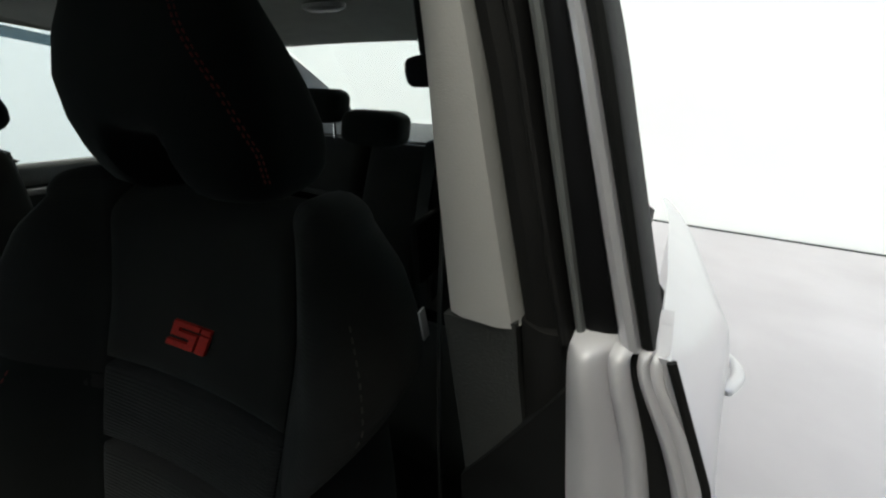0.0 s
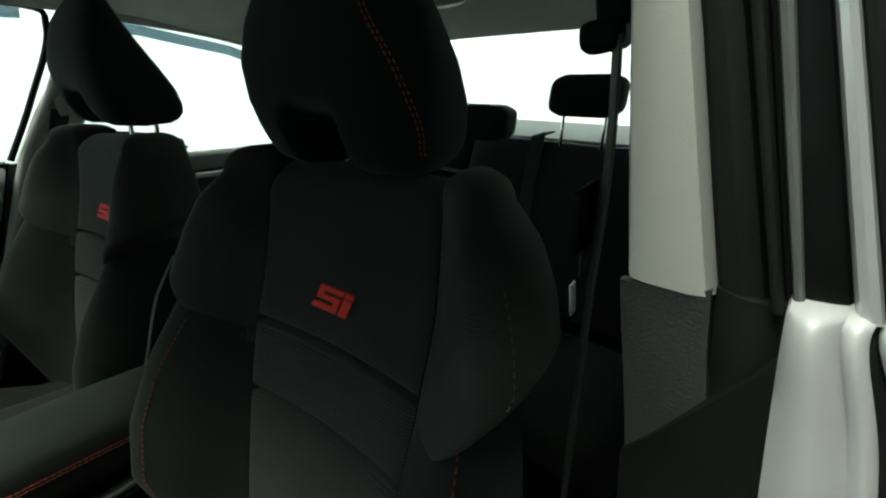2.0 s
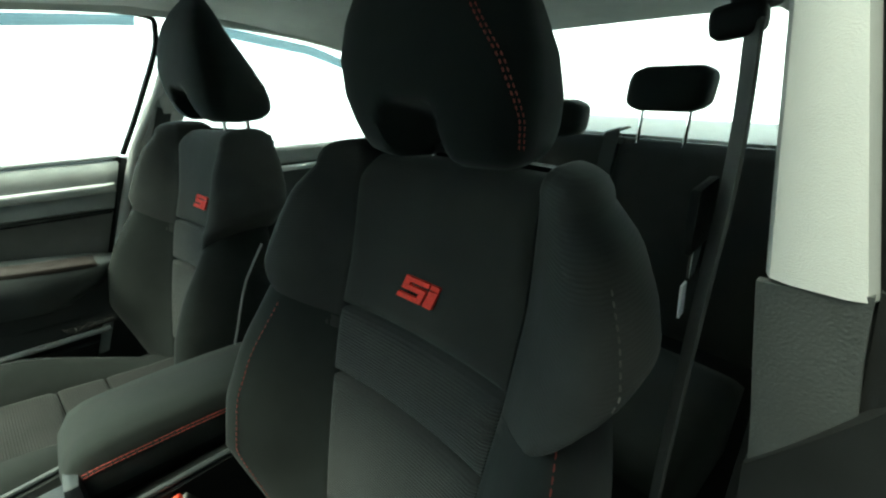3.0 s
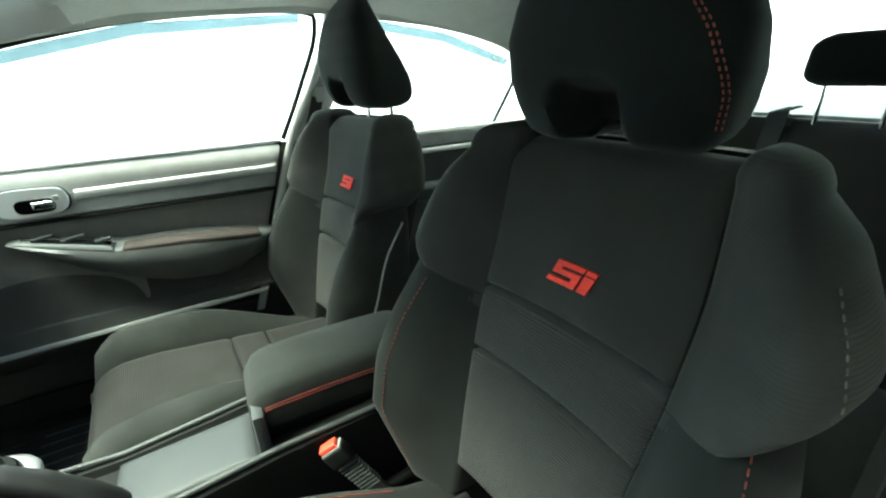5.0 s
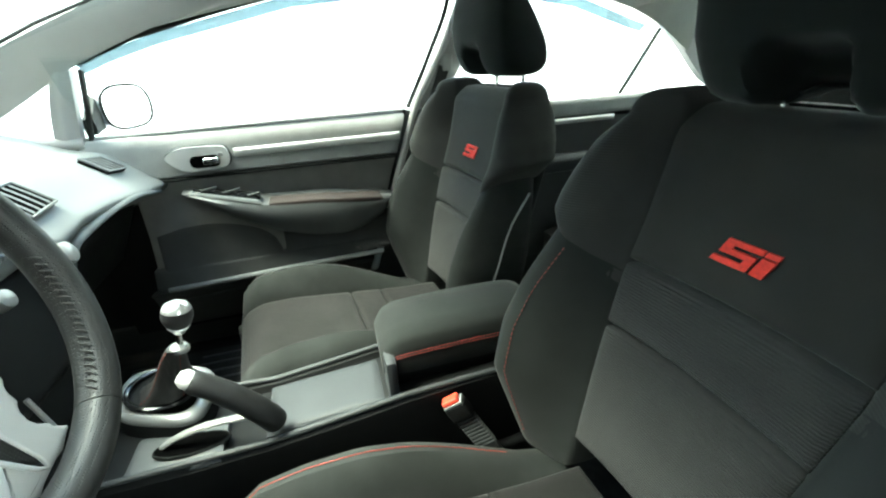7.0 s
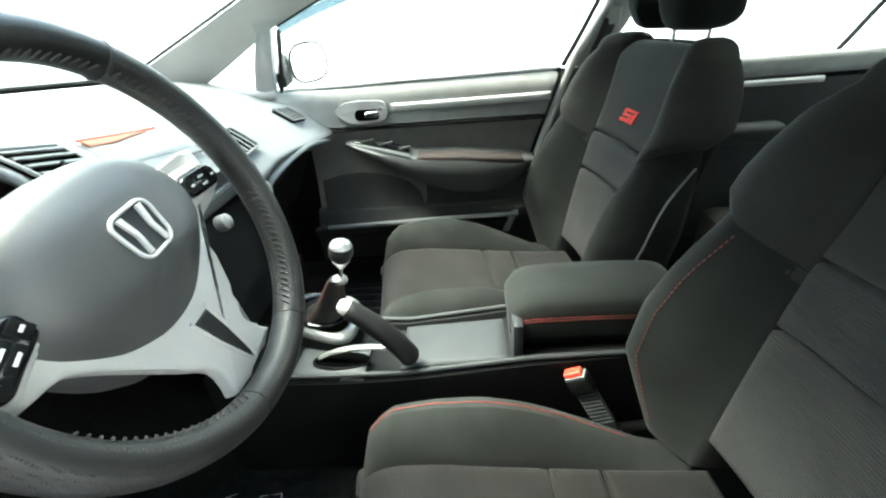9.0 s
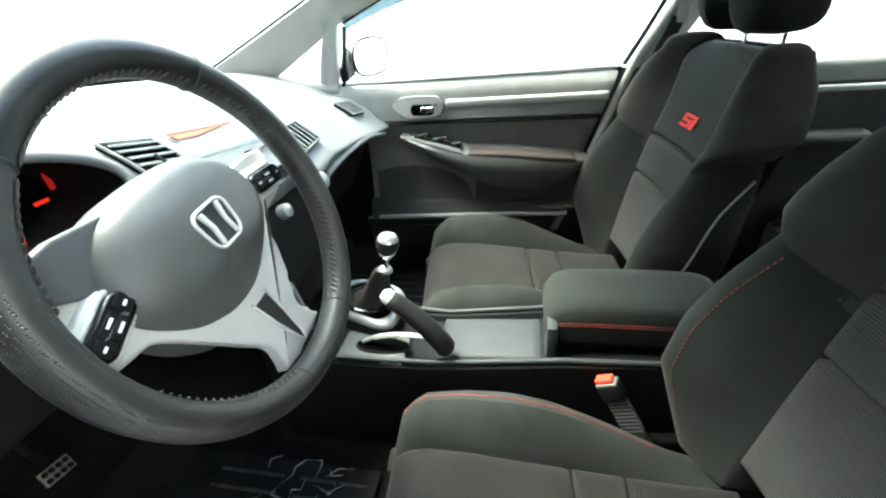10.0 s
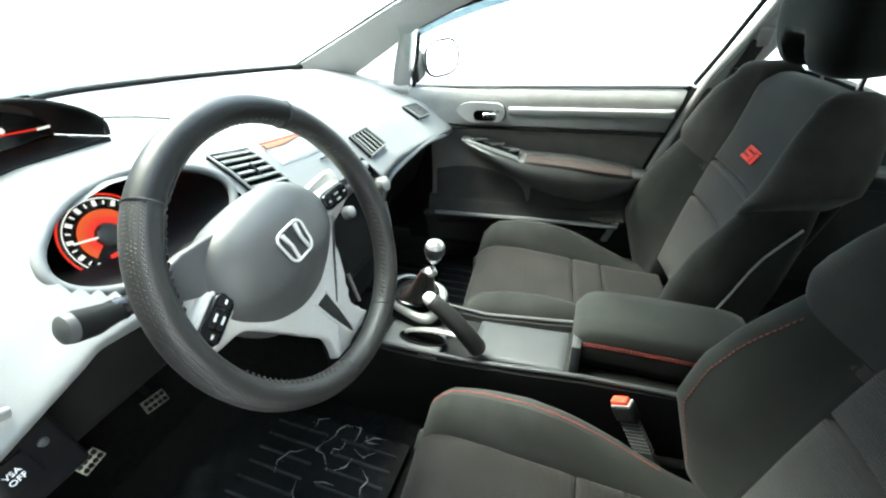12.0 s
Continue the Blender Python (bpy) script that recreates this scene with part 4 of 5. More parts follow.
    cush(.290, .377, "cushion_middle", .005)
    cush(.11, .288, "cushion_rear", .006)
    part("cushion_nose", pad(lambda u, v: Vector(((2 * u - 1) * .155, .692 - .02 * v + .012 * math.sin(math.pi * v), .455 - .12 * v)), (0, 1, 0), 12, 8, roll=.012, width=.02, depth=.05), SUEDE, seat)
    for s in (1, -1):
        rings, crest = [], []
        for k in range(25):
            y = .13 + .568 * k / 24
            zc = float(np.interp(y, [.13, .20, .28, .35, .40, .47, .56, .63, .67, .692, .698], [.43, .445, .482, .518, .540, .557, .560, .551, .52, .465, .42]))
            hi, ho = half_c(y) - .008, float(np.interp(y, [.13, .3, .5, .62, .68, .70], [.205, .238, .250, .250, .238, .215]))
            w = ho - hi
            zi, zo = min(ztop(y) - .022, zc - .01), .33
            sec = [(hi, zi), (hi + .12 * w, zi + .35 * (zc - zi)), (hi + .30 * w, zi + .82 * (zc - zi)), (hi + .50 * w, zc), (hi + .72 * w, zc - .008), (hi + .92 * w, zc - .035), (ho, zc - .08), (ho - .004, zo + .02), (ho - .02, zo), (hi, zo)]
            rings.append([Vector((s * x, y, z)) for x, z in sec])
            crest.append(Vector((s * (hi + .60 * w), y, zc - .002)))
        e = rings[-1]
        c = sum(e, Vector()) / len(e)
        rings.append([c + (p - c) * .8 + Vector((0, .012, 0)) for p in e])
        part("cushion_bolster", loft(rings), SUEDE, seat, "dark suede-like cushion bolster")
        part("stitching", tube(crest[4:-1], .0007, 5), REDTHREAD if s > 0 else DIMTHREAD, seat, "red seam piping")
        part("side_cover", box((.022, .46, .10), (s * .235, .36, .36), bevel=.010, seg=3), BLACK, seat)
        part("seat_rail", box((.04, .56, .05), (s * .17, .40, .265), bevel=.006), BLACK, seat)
    part("seat_pan", box((.40, .48, .07), (0, .40, .345), bevel=.02, seg=3), BLACK, seat)
    # embroidered emblem in red: a slanted zigzag beside a short slanted bar
    def slab_(pts, bm):
        own = plate([(x * .80 + .001, z * .86 + .001) for x, z in pts], .003, .0)
        for v in own.verts:
            v.co.x = -v.co.x
            z = v.co.z + .885
            v.co.y = yc(z) - .012 * (1 - (v.co.x / .15) ** 2) + (.0090 if v.co.y < .0015 else .005)
            v.co.z = z
        return join(bm, own)
    bm = bmesh.new()
    return seat, slab_, bm


def finish_emblem(seat, slab_, bm):
    # viewed from the front, x runs to the viewer's left
    sh = .35

    def P(x0, x1, z0, z1):
        return [(x0 + sh * z0, z0), (x1 + sh * z0, z0), (x1 + sh * z1, z1), (x0 + sh * z1, z1)]
    for q in (P(-.040, .014, .0095, .0165), P(-.040, -.026, .0015, .0105), P(-.040, .012, -.0035, .0035), P(-.001, .012, -.0115, -.0025), P(-.043, .012, -.0175, -.0105)):
        slab_(q, bm)
    part("embroidery", bm, RED, seat, "red embroidered emblem")
    bm2 = bmesh.new()
    for q in (P(.017, .036, -.0175, .007), P(.017, .036, .0098, .0165)):
        slab_(q, bm2)
    part("embroidery", bm2, RED, seat, "red embroidered emblem")


driver_seat, slab_fn, emblem_bm = front_seat()
finish_emblem(driver_seat, slab_fn, emblem_bm)
passenger_seat = copy_thing(driver_seat, pose(.370, .078, -.012, 0, 0, 7))
for o in list(passenger_seat.children):
    if o.name.split(".")[0] in ("cushion_front", "cushion_middle", "cushion_rear", "cushion_nose", "cushion_bolster", "seat_pan", "side_cover", "frayed_stitching"):
        o.location.y -= .004
        o.location.z += .012
    if o.name.startswith("headrest"):
        o.location.z += .022
        o.location.x -= .006
        o.location.y -= .015
        for c in list(o.children):
            bpy.data.objects.remove(c)
    if o.name.startswith("stitching") and o["label"] in ("red seam piping", "rust red stitching", "pale worn stitching"):
        bpy.data.objects.remove(o)
for o in list(driver_seat.children):
    if o.name.startswith("shell_piping"):
        bpy.data.objects.remove(o)
driver_seat.matrix_world = pose(-.365, 0, 0, 0, 0, 5)
tagged(driver_seat, "dark grey driver's bucket seat with ribbed inserts and red emblem")
tagged(passenger_seat, "dark grey passenger bucket seat with a frayed cushion bolster")

bm = bmesh.new()
random.seed(3)
for k in range(14):
    p = Vector((.560 + random.uniform(-.012, .012), .37 + random.uniform(-.05, .05), .553))
    tube([p, p + Vector((random.uniform(-.006, .006), random.uniform(-.01, .01), .008)), p + Vector((random.uniform(-.012, .012), random.uniform(-.016, .016), .010))], .0007, 4, bm=bm)
part("frayed_stitching", bm, GREYTHREAD, passenger_seat, "loose frayed threads").matrix_parent_inverse = passenger_seat.matrix_basis.inverted()

# ---- rear seat ----
bench = thing("rear_bench", "dark grey rear bench seat with low headrests", "car seat")
for x0, x1 in ((-.62, -.14), (-.135, .135), (.14, .62)):
    part("backrest", pad(lambda u, v: Vector((x0 + (x1 - x0) * u, -.76 - .17 * v, .50 + .50 * v)), (0, 1, .3), 12, 12, roll=.025, width=.05, depth=.12, bulge=.02), PANEL, bench)
    part("cushion", pad(lambda u, v: Vector((x0 + (x1 - x0) * u, -.78 + .50 * v, .47 + .04 * v)), (0, 0, 1), 12, 10, roll=.03, width=.05, depth=.2, bulge=.02), PANEL, bench)
for x, w, z in ((-.282, .205, 1.066), (.30, .215, 1.04), (.070, .25, .980)):
    rings = []
    for k in range(13):
        t = k / 12
        sc = max(.25, 1 - abs(2 * t - 1) ** 5 * .35)
        rings.append([Vector((x + (w / 2) * sc * abs(math.cos(a)) ** .4 * (1 if math.cos(a) > 0 else -1), -.87 - .02 * t + .045 * sc * abs(math.sin(a)) ** .6 * (1 if math.sin(a) > 0 else -1), z + .108 * t)) for a in (2 * math.pi * j / 28 for j in range(28))])
    h = part("headrest", loft(rings), HEADREST, bench, "small black rear headrest")
    for s in (1, -1):
        part("headrest_post", tube([(x + s * .06, -.875, .98), (x + s * .06, -.875, z + .02)], .005, 8), CHROME, bench)


# ---- dashboard ----
dash = thing("dashboard", "pale grey moulded two-tier dashboard", "dashboard")
crest_z = curve1([-.70, -.58, -.50, -.40, -.28, -.16, -.05, .18, .36, .55, .70], [.985, 1.02, 1.05, 1.068, 1.055, 1.03, 1.015, .988, .972, .945, .925])
base_y = curve1([-.70, -.42, -.18, 0, .18, .42, .70], [1.50, 1.71, 1.84, 1.89, 1.84, 1.71, 1.50])
base_z = curve1([-.70, -.42, -.18, 0, .18, .42, .70], [1.005, 1.024, 1.038, 1.044, 1.038, 1.024, 1.005])


def dash_profile(x):
    c = crest_z(x)
    yb, zb = base_y(x), base_z(x)
    k = 1 - .34 * min(1, max(0, (-.46 - x) / .1)) - .14 * min(1, max(0, (x - .13) / .08))
    pts = [(yb, zb), (yb - .25 * (yb - 1.1), zb + .006), (1.26, (c + zb) / 2 + .012), (1.12, c), (1.055, c - .018 * k), (1.005, c - .055 * k), (.96, c - .100 * k), (.932, c - .126 * k), (.926, c - .140 * k), (.938, c - .156 * k), (.99, c - .175 * k), (1.06, c - .22 * k)]
    return spline([(x, y, z) for y, z in pts], 4)


def skin_z(x, y):
    """Height of the dash skin between its crest and its lip."""
    P = dash_profile(x)
    low = min(range(len(P)), key=lambda i: P[i].y)
    P = [p for p in P[:low] if p.y < 1.3]
    P.sort(key=lambda p: (p.y, p.z))
    return float(np.interp(y, [p.y for p in P], [p.z for p in P]))


def dash_hole(x, y, z):
    return y < 1.12 and ((x + .394) / .139) ** 2 + ((z - .993) / .055) ** 2 < 1 or (abs(x - .017) < .096 and z < .905 and y < 1.1)


bm = bmesh.new()
N = 140
rows = [[bm.verts.new(p) for p in dash_profile(-.69 + 1.38 * i / N)] for i in range(N + 1)]
for a, b in zip(rows, rows[1:]):
    for j in range(len(a) - 1):
        c = (a[j].co + a[j + 1].co + b[j].co + b[j + 1].co) / 4
        if not dash_hole(*c):
            bm.faces.new((a[j], a[j + 1], b[j + 1], b[j]))
part("dash_skin", bm, DASHGREY, dash, "pale grey grained dash skin")
part("dash_under", grid(lambda u, v: (-.68 + 1.36 * u, 1.08 + .45 * v, .80 - .10 * v - .06 * math.sin(u * math.pi)), 10, 6, thick=(0, 0, .01)), BLACK, dash)
# knee panel, glove box side
part("glove_box", pad(lambda u, v: Vector((.17 + .48 * u, 1.00 + .10 * (1 - v), .60 + .195 * v)), (0, -1, -.2), 14, 8, roll=.012, width=.03, depth=.04, bulge=.01), BLACK, dash, "black glove box lid")
part("dash_lip", tube(spline([(.145, .955, .775), (.155, .938, .825), (.20, .932, .842), (.335, .930, .846), (.45, .930, .838), (.575, .933, .814), (.66, .95, .795)], 6), .010, 10, flat=.75), DASHGREY, dash, "pale lower dash lip")
part("knee_panel", pad(lambda u, v: Vector((-.69 + .58 * u, .955 + .045 * (1 - v), .785 + .135 * v)), (0, -1, -.2), 16, 8, roll=.012, width=.03, depth=.05), BLACK, dash, "black knee panel")


def vent(x0, x1, pa, pb, n, skew, label, across=False):
    """A flat black sheet coloured as a deep outlet, with pale slats, from an upper edge pa to a lower edge pb, each (y,
    z).
    """
    nrm = Vector((0, -(pa[1] - pb[1]), pa[0] - pb[0])).normalized()
    at = lambda u, w: Vector((x0 + (x1 - x0) * u + skew * w, pa[0] + (pb[0] - pa[0]) * w, skin_z(x0 + (x1 - x0) * u + skew * w, pa[0] + (pb[0] - pa[0]) * w))) + nrm * .009
    v = part("air_vent", grid(lambda u, w: at(u, w), 6, 6, thick=tuple(-nrm * .012)), VENTBLACK, dash, label)
    for k in range(n):
        w = (k + .75) / (n + .5)
        line = [at(w, .06), at(w + .01, .5), at(w + .02, .94)] if across else [at(.04, w), at(.5, w), at(.96, w)]
        part("slat", tube([p + nrm * (.0002 if across else .0012) for p in line], .0036 if across else .0046, 6, flat=.25 if across else .6), DASHGREY, v)
    rim = [at(0, 0), at(.5, 0), at(1, 0), at(1, .5), at(1, 1), at(.5, 1), at(0, 1), at(0, .5)]
    part("vent_rim", tube(rim, .0030, 6, closed=True), DASHGREY, v)
    if not across:
        part("vane_tab", tube([at(.5, .45) + nrm * .004, at(.5, .70) + nrm * .004], .0035, 6), BLACK, v)
    return v


vent(.128, .205, (1.012, .957), (.962, .907), 4, .004, "black air vent with pale slats", True)
vent(.478, .572, (1.030, .922), (.985, .886), 4, .010, "black air vent with pale slats", True)
vent(-.242, -.155, (1.052, 1.032), (.976, .966), 6, .006, "black centre air vent with pale slats")
# instrument hood and tachometer bowl
el = [(.140 * math.cos(a), .059 * math.sin(a)) for a in (2 * math.pi * k / 48 for k in range(48))]
hood_y = lambda z: float(np.interp(z, [.93, .96, 1.0, 1.03, 1.07], [.972, .99, 1.015, 1.04, 1.10]))
rim = [Vector((-.394 + x, hood_y(.994 + z) - .004, .994 + z)) for x, z in el]
part("hood_rim", tube(rim, .0075, 10, closed=True), DASHGREY, dash, "pale instrument hood rim")
part("gauge_bowl", loft([rim, [Vector((-.394 + x * .97, 1.11, .99 + z * .95)) for x, z in el], [Vector((-.394 + x * .9, 1.135, .985 + z * .9)) for x, z in el]], cap=False), BLACK, dash, "black instrument bowl")
part("gauge_face", loft([[Vector((-.394 + x * .95, 1.135, .985 + z * .95)) for x, z in el], [Vector((-.394 + x * .02, 1.136, .985 + z * .02)) for x, z in el]], cap=True), VENTBLACK, dash)
tach = thing("tachometer", "round red-lit tachometer dial with white marks", "gauge")
tm = Matrix.Translation((-.406, 1.108, .966)) @ Matrix.Rotation(radians(-16), 4, "X") @ Matrix.Scale(1.06, 4)
def ringplate(r0, r1, a0, a1, n, y):
    b = bmesh.new()
    pv = None
    for k in range(n + 1):
        a = radians(a0 + (a1 - a0) * k / n)
        cur = (b.verts.new((r0 * math.cos(a), y, r0 * math.sin(a))), b.verts.new((r1 * math.cos(a), y, r1 * math.sin(a))))
        if pv:
            b.faces.new((pv[0], pv[1], cur[1], cur[0]))
        pv = cur
    b.transform(tm)
    return b
part("dial", ringplate(.0, .060, 0, 360, 40, .002), GLOSSBLACK, tach)
part("outer_ring", ringplate(.0572, .060, -60, 240, 40, -.001), REDGLOW, tach, "glowing red dial ring")
part("inner_glow", ringplate(.027, .037, -10, 215, 30, -.001), ORANGEGLOW, tach, "glowing orange dial ring")
part("inner_glow", ringplate(.017, .027, -10, 215, 30, -.001), REDGLOW, tach, "glowing red dial centre")
part("hub", lathe([(.016, 0), (.016, .008), (.010, .012)], 20, tm @ Matrix.Rotation(radians(90), 4, "X")), DARKGREY, tach)
part("scale_ring", ringplate(.0520, .0538, -15, 225, 40, -.0015), WHITEGLOW, tach, "white dial scale line")
for k in range(17):
    a = radians(222 - 230 * k / 16)
    b = box((.0056 if k % 2 == 0 else .0022, .001, .0085 if k % 2 == 0 else .0060), (0, 0, 0), bevel=0.0004)
    b.transform(tm @ Matrix.Translation((.0465 * math.cos(a), -.002, .0465 * math.sin(a))) @ Matrix.Rotation(-(a - math.pi / 2), 4, "Y"))
    part("dial_mark", b, WHITEGLOW, tach, smooth=False)
b = box((.003, .0015, .045), (0, 0, .0225), bevel=0)
b.transform(tm @ Matrix.Translation((0, -.006, 0)) @ Matrix.Rotation(radians(-78), 4, "Y"))
part("needle", b, WHITEGLOW, tach, "white needle", smooth=False)
b = box((.048, .001, .017), (.008, -.0025, -.034), bevel=0.0)
b.transform(tm)
part("readout", b, REDGLOW, tach, "red lit readout window", smooth=False)
b = box((.020, .001, .005), (0, 0, 0), bevel=0)
b.transform(pose(-.292, 1.122, .972))
part("warning_light", b, REDGLOW, tach, smooth=False)
b = box((.040, .001, .034), (0, 0, 0), bevel=0)
b.transform(pose(-.252, 1.124, .998))
part("fuel_window", b, DIMRED, tach, "dim red gauge window", smooth=False)
# upper digital display in its hooded pod
pod = thing("speed_display", "hooded upper digital speed display with red bar", "gauge")
hood = [(-.57, 1.26, 1.068), (-.53, 1.262, 1.118), (-.45, 1.266, 1.150), (-.37, 1.266, 1.150), (-.315, 1.262, 1.136), (-.272, 1.256, 1.112), (-.252, 1.250, 1.088), (-.256, 1.246, 1.066)]
hs = spline(hood, 6)
part("hood", loft([[p for p in hs], [p + Vector((0, .05, .002)) for p in hs], [Vector((p.x, p.y + .17, 1.04 + (p.z - 1.04) * .72)) for p in hs], [Vector((p.x, p.y + .34, 1.035 + (p.z - 1.04) * .1)) for p in hs]], closed=False, cap=False), DASHGREY, pod, "pale display hood")
part("hood_edge", tube(hs, .0035, 8), BLACK, pod, "black edge line of the hood")
part("display_recess", loft([[p + Vector((0, .002, -.002)) for p in hs], [Vector((p.x * .9 - .039, p.y + .14, 1.06 + (p.z - 1.06) * .9)) for p in hs]], closed=False, cap=False), BLACK, pod)
part("screen", grid(lambda u, v: (-.54 + .28 * u, 1.395 + .01 * v, 1.055 + .078 * v), 4, 4, thick=(0, .01, 0)), GLOSSBLACK, pod, "black display screen")
part("shelf", grid(lambda u, v: (-.56 + .305 * u, 1.248 + .155 * v, 1.062 - .004 * v), 6, 4, thick=(0, 0, -.01)), BLACK, pod)
part("light_bar", tube(spline([(-.50, 1.388, 1.082), (-.40, 1.388, 1.086), (-.30, 1.388, 1.080), (-.262, 1.386, 1.076)], 5), .0014, 6), REDGLOW, pod, "red light bar")
part("light_bar", box((.022, .002, .004), (-.275, 1.385, 1.078), bevel=0), WHITEGLOW, pod, smooth=False)
for x, y in ((-.405, 1.093), (-.335, 1.090)):
    part("display_light", lathe([(.0055, 0), (.0045, .001), (.002, .0015)], 12, pose(x, 1.387, y, 90, 0, 0)), WHITEGLOW, pod, "small white indicator light")
part("dash_crease", tube(spline([(-.130, 1.49, 1.053), (-.107, 1.384, 1.051), (-.100, 1.29, 1.049)], 5), .0022, 5), BLACK, pod)
# centre stack
stack = thing("centre_stack", "pale grey centre console stack with audio controls", "console")
part("stack_face", pad(lambda u, v: Vector((-.095 + .225 * u, .975 + .05 * v, .835 + .08 * v)), (0, -1, .4), 14, 10, roll=.010, width=.02, depth=.05, bulge=.004), DASHGREY, stack, "pale upper control face")
part("lower_face", pad(lambda u, v: Vector((-.095 + .225 * u, .945 + .04 * v, .66 + .17 * v)), (0, -1, .3), 12, 12, roll=.010, width=.02, depth=.05), BLACK, stack, "black lower control face")
part("display", pad(lambda u, v: Vector((-.118 + .20 * u, 1.005 + .05 * v, skin_z(-.118 + .20 * u, 1.005 + .05 * v) + .005)), (0, -.6, .8), 12, 6, roll=.003, width=.006, depth=.01), material("display_grey", (.24, .25, .25), .25, bump=0), stack, "pale glossy audio display")
part("display_band", pad(lambda u, v: Vector((-.115 + .13 * u * (.35 + .65 * v), 1.037 + .011 * v, skin_z(-.115 + .13 * u * (.35 + .65 * v), 1.037 + .011 * v) + .0085)), (0, -.6, .8), 10, 4, roll=.0, width=.006, depth=.002), ORANGEPALE, stack, "pale orange lit display band")
part("display_line", tube([(-.117 + .016 * k, 1.051, skin_z(-.117 + .016 * k, 1.051) + .0075) for k in range(11)], .0022, 6), ORANGEGLOW, stack, "orange lit display line")
part("slot", tube([(-.02 + .01 * k, .992, skin_z(-.02 + .01 * k, .992) + .005) for k in range(9)], .0022, 6), GLOSSBLACK, stack)
for x, y, z, r in ((.080, .955, .893, .013), (.112, .925, .835, .021), (-.045, .93, .835, .015)):
    part("knob", lathe([(r, 0), (r * 1.02, .006), (r * .9, .018), (r * .6, .021)], 20, pose(x, y + .008, z, 68, 0, 0)), SILVER, stack, "pale round control knob")
for k in range(4):
    part("button", box((.026, .008, .010), (-.03 + .03 * k, .968, .868), (24, 0, 0), bevel=.003), SILVER, stack)
part("stack_bin", box((.18, .06, .12), (.015, .985, .645), bevel=.01), BLACK, stack)
part("stack_edge", tube(spline([(-.09, .935, .70), (-.092, .925, .66), (-.096, .915, .63)], 4), .004, 6), SILVER, stack)
part("stack_edge", tube(spline([(.128, .935, .78), (.124, .93, .75), (.118, .925, .71)], 4), .004, 6), SILVER, stack)
# switch panel low at the driver's end
sp = thing("switch_panel", "black switch panel with lettered stability button", "switches")
spm = Matrix.Translation((-.667, .944, .862)) @ Matrix.Rotation(radians(-14), 4, "X")
part("panel_plate", box((.085, .012, .085), (0, 0, 0), bevel=.008, seg=3), GARNISH, sp).data.transform(spm)
part("button", box((.036, .008, .036), (-.010, -.009, .002), bevel=.004), GARNISH, sp).data.transform(spm)
part("dimmer", lathe([(.005, 0), (.005, .004), (.003, .005)], 14, spm @ pose(.023, -.006, .010, 90, 0, 0)), MIDGREY, sp)
text_mesh("VSA\nOFF", .0085, WHITE, "lettering", sp, spm @ Matrix.Translation((-.010, -.0137, .002)) @ Matrix.Rotation(radians(90), 4, "X"))
part("side_switch", box((.035, .008, .012), (-.662, .935, .935), (0, 20, 0), bevel=.005, seg=3), SILVER, sp)

# ---- steering wheel ----
wheel = thing("steering_wheel", "three-spoke black leather steering wheel with silver spokes", "steering wheel", at=Matrix.Translation((-.370, .785, .970)) @ Matrix.Rotation(radians(-20.3), 4, "X") @ Matrix.Rotation(radians(-6.5), 4, "Y") @ Matrix.Scale(1.098, 4))
def arc(a0, a1, n, r=.166, y=0):
    return [Vector((r * math.sin(radians(a0 + (a1 - a0) * k / n)), y, r * math.cos(radians(a0 + (a1 - a0) * k / n)))) for k in range(n + 1)]
def rim_piece(name, a0, a1, mat, label):
    n = max(6, int(abs(a1 - a0) / 4))
    rings = []
    for p, q in zip(arc(a0, a1, n, .152), arc(a0, a1, n, .185)):
        c, d = (p + q) / 2, (q - p).normalized()
        rings.append([c + d * .0160 * math.cos(t) + Vector((0, 1, 0)) * .0185 * math.sin(t) for t in (2 * math.pi * k / 14 for k in range(14))])
    part(name, loft(rings), mat, wheel, label)
rim_piece("rim_top", -38, 38, LEATHERTOP, "smooth black leather upper rim")
rim_piece("rim_grip", 38.6, 160, LEATHER, "perforated leather grip")
rim_piece("rim_grip", 200, 321.4, LEATHER, "perforated leather grip")
rim_piece("rim_foot", 160.4, 199.6, LEATHER, "perforated leather lower rim")
for a in (38.3, -38.3):
    t = arc(a - .6, a + .6, 2, .1685)
    c, d = t[1], t[1].normalized()
    part("rim_seam", tube([c + d * .0165 * math.cos(x) + Vector((0, 1, 0)) * .019 * math.sin(x) for x in (2 * math.pi * k / 16 for k in range(16))], .0012, 5, closed=True), MIDGREY, wheel)
bm = bmesh.new()
for a0, a1 in ((-36, 36), (40, 74), (104, 158), (202, 256), (286, 320)):
    n = int((a1 - a0) / 2.6)
    for k in range(n):
        a = a0 + (a1 - a0) * k / n
        p, q = arc(a, a + 1.9, 1, .1515, -.004)
        q = q * 1.02 + Vector((0, -.007, 0))
        tube([p, (p + q) / 2 + Vector((0, -.001, 0)), q], [.0009, .0013, .0009], 5, bm=bm)
part("rim_stitching", bm, RIMTHREAD, wheel, "grey laced stitching along the inner rim")
# silver spoke trim, mirrored about the middle
half = [(0, .050), (.07, .052), (.105, .054), (.138, .056), (.158, .042), (.163, .012), (.152, -.016), (.128, -.024), (.104, -.028), (.088, -.042), (.068, -.073), (.050, -.103), (.035, -.128), (.040, -.150), (.044, -.162), (.010, -.165)]
outl = spline([(x, 0, z) for x, z in half] , 3)
outl = [(p.x, p.z) for p in outl]
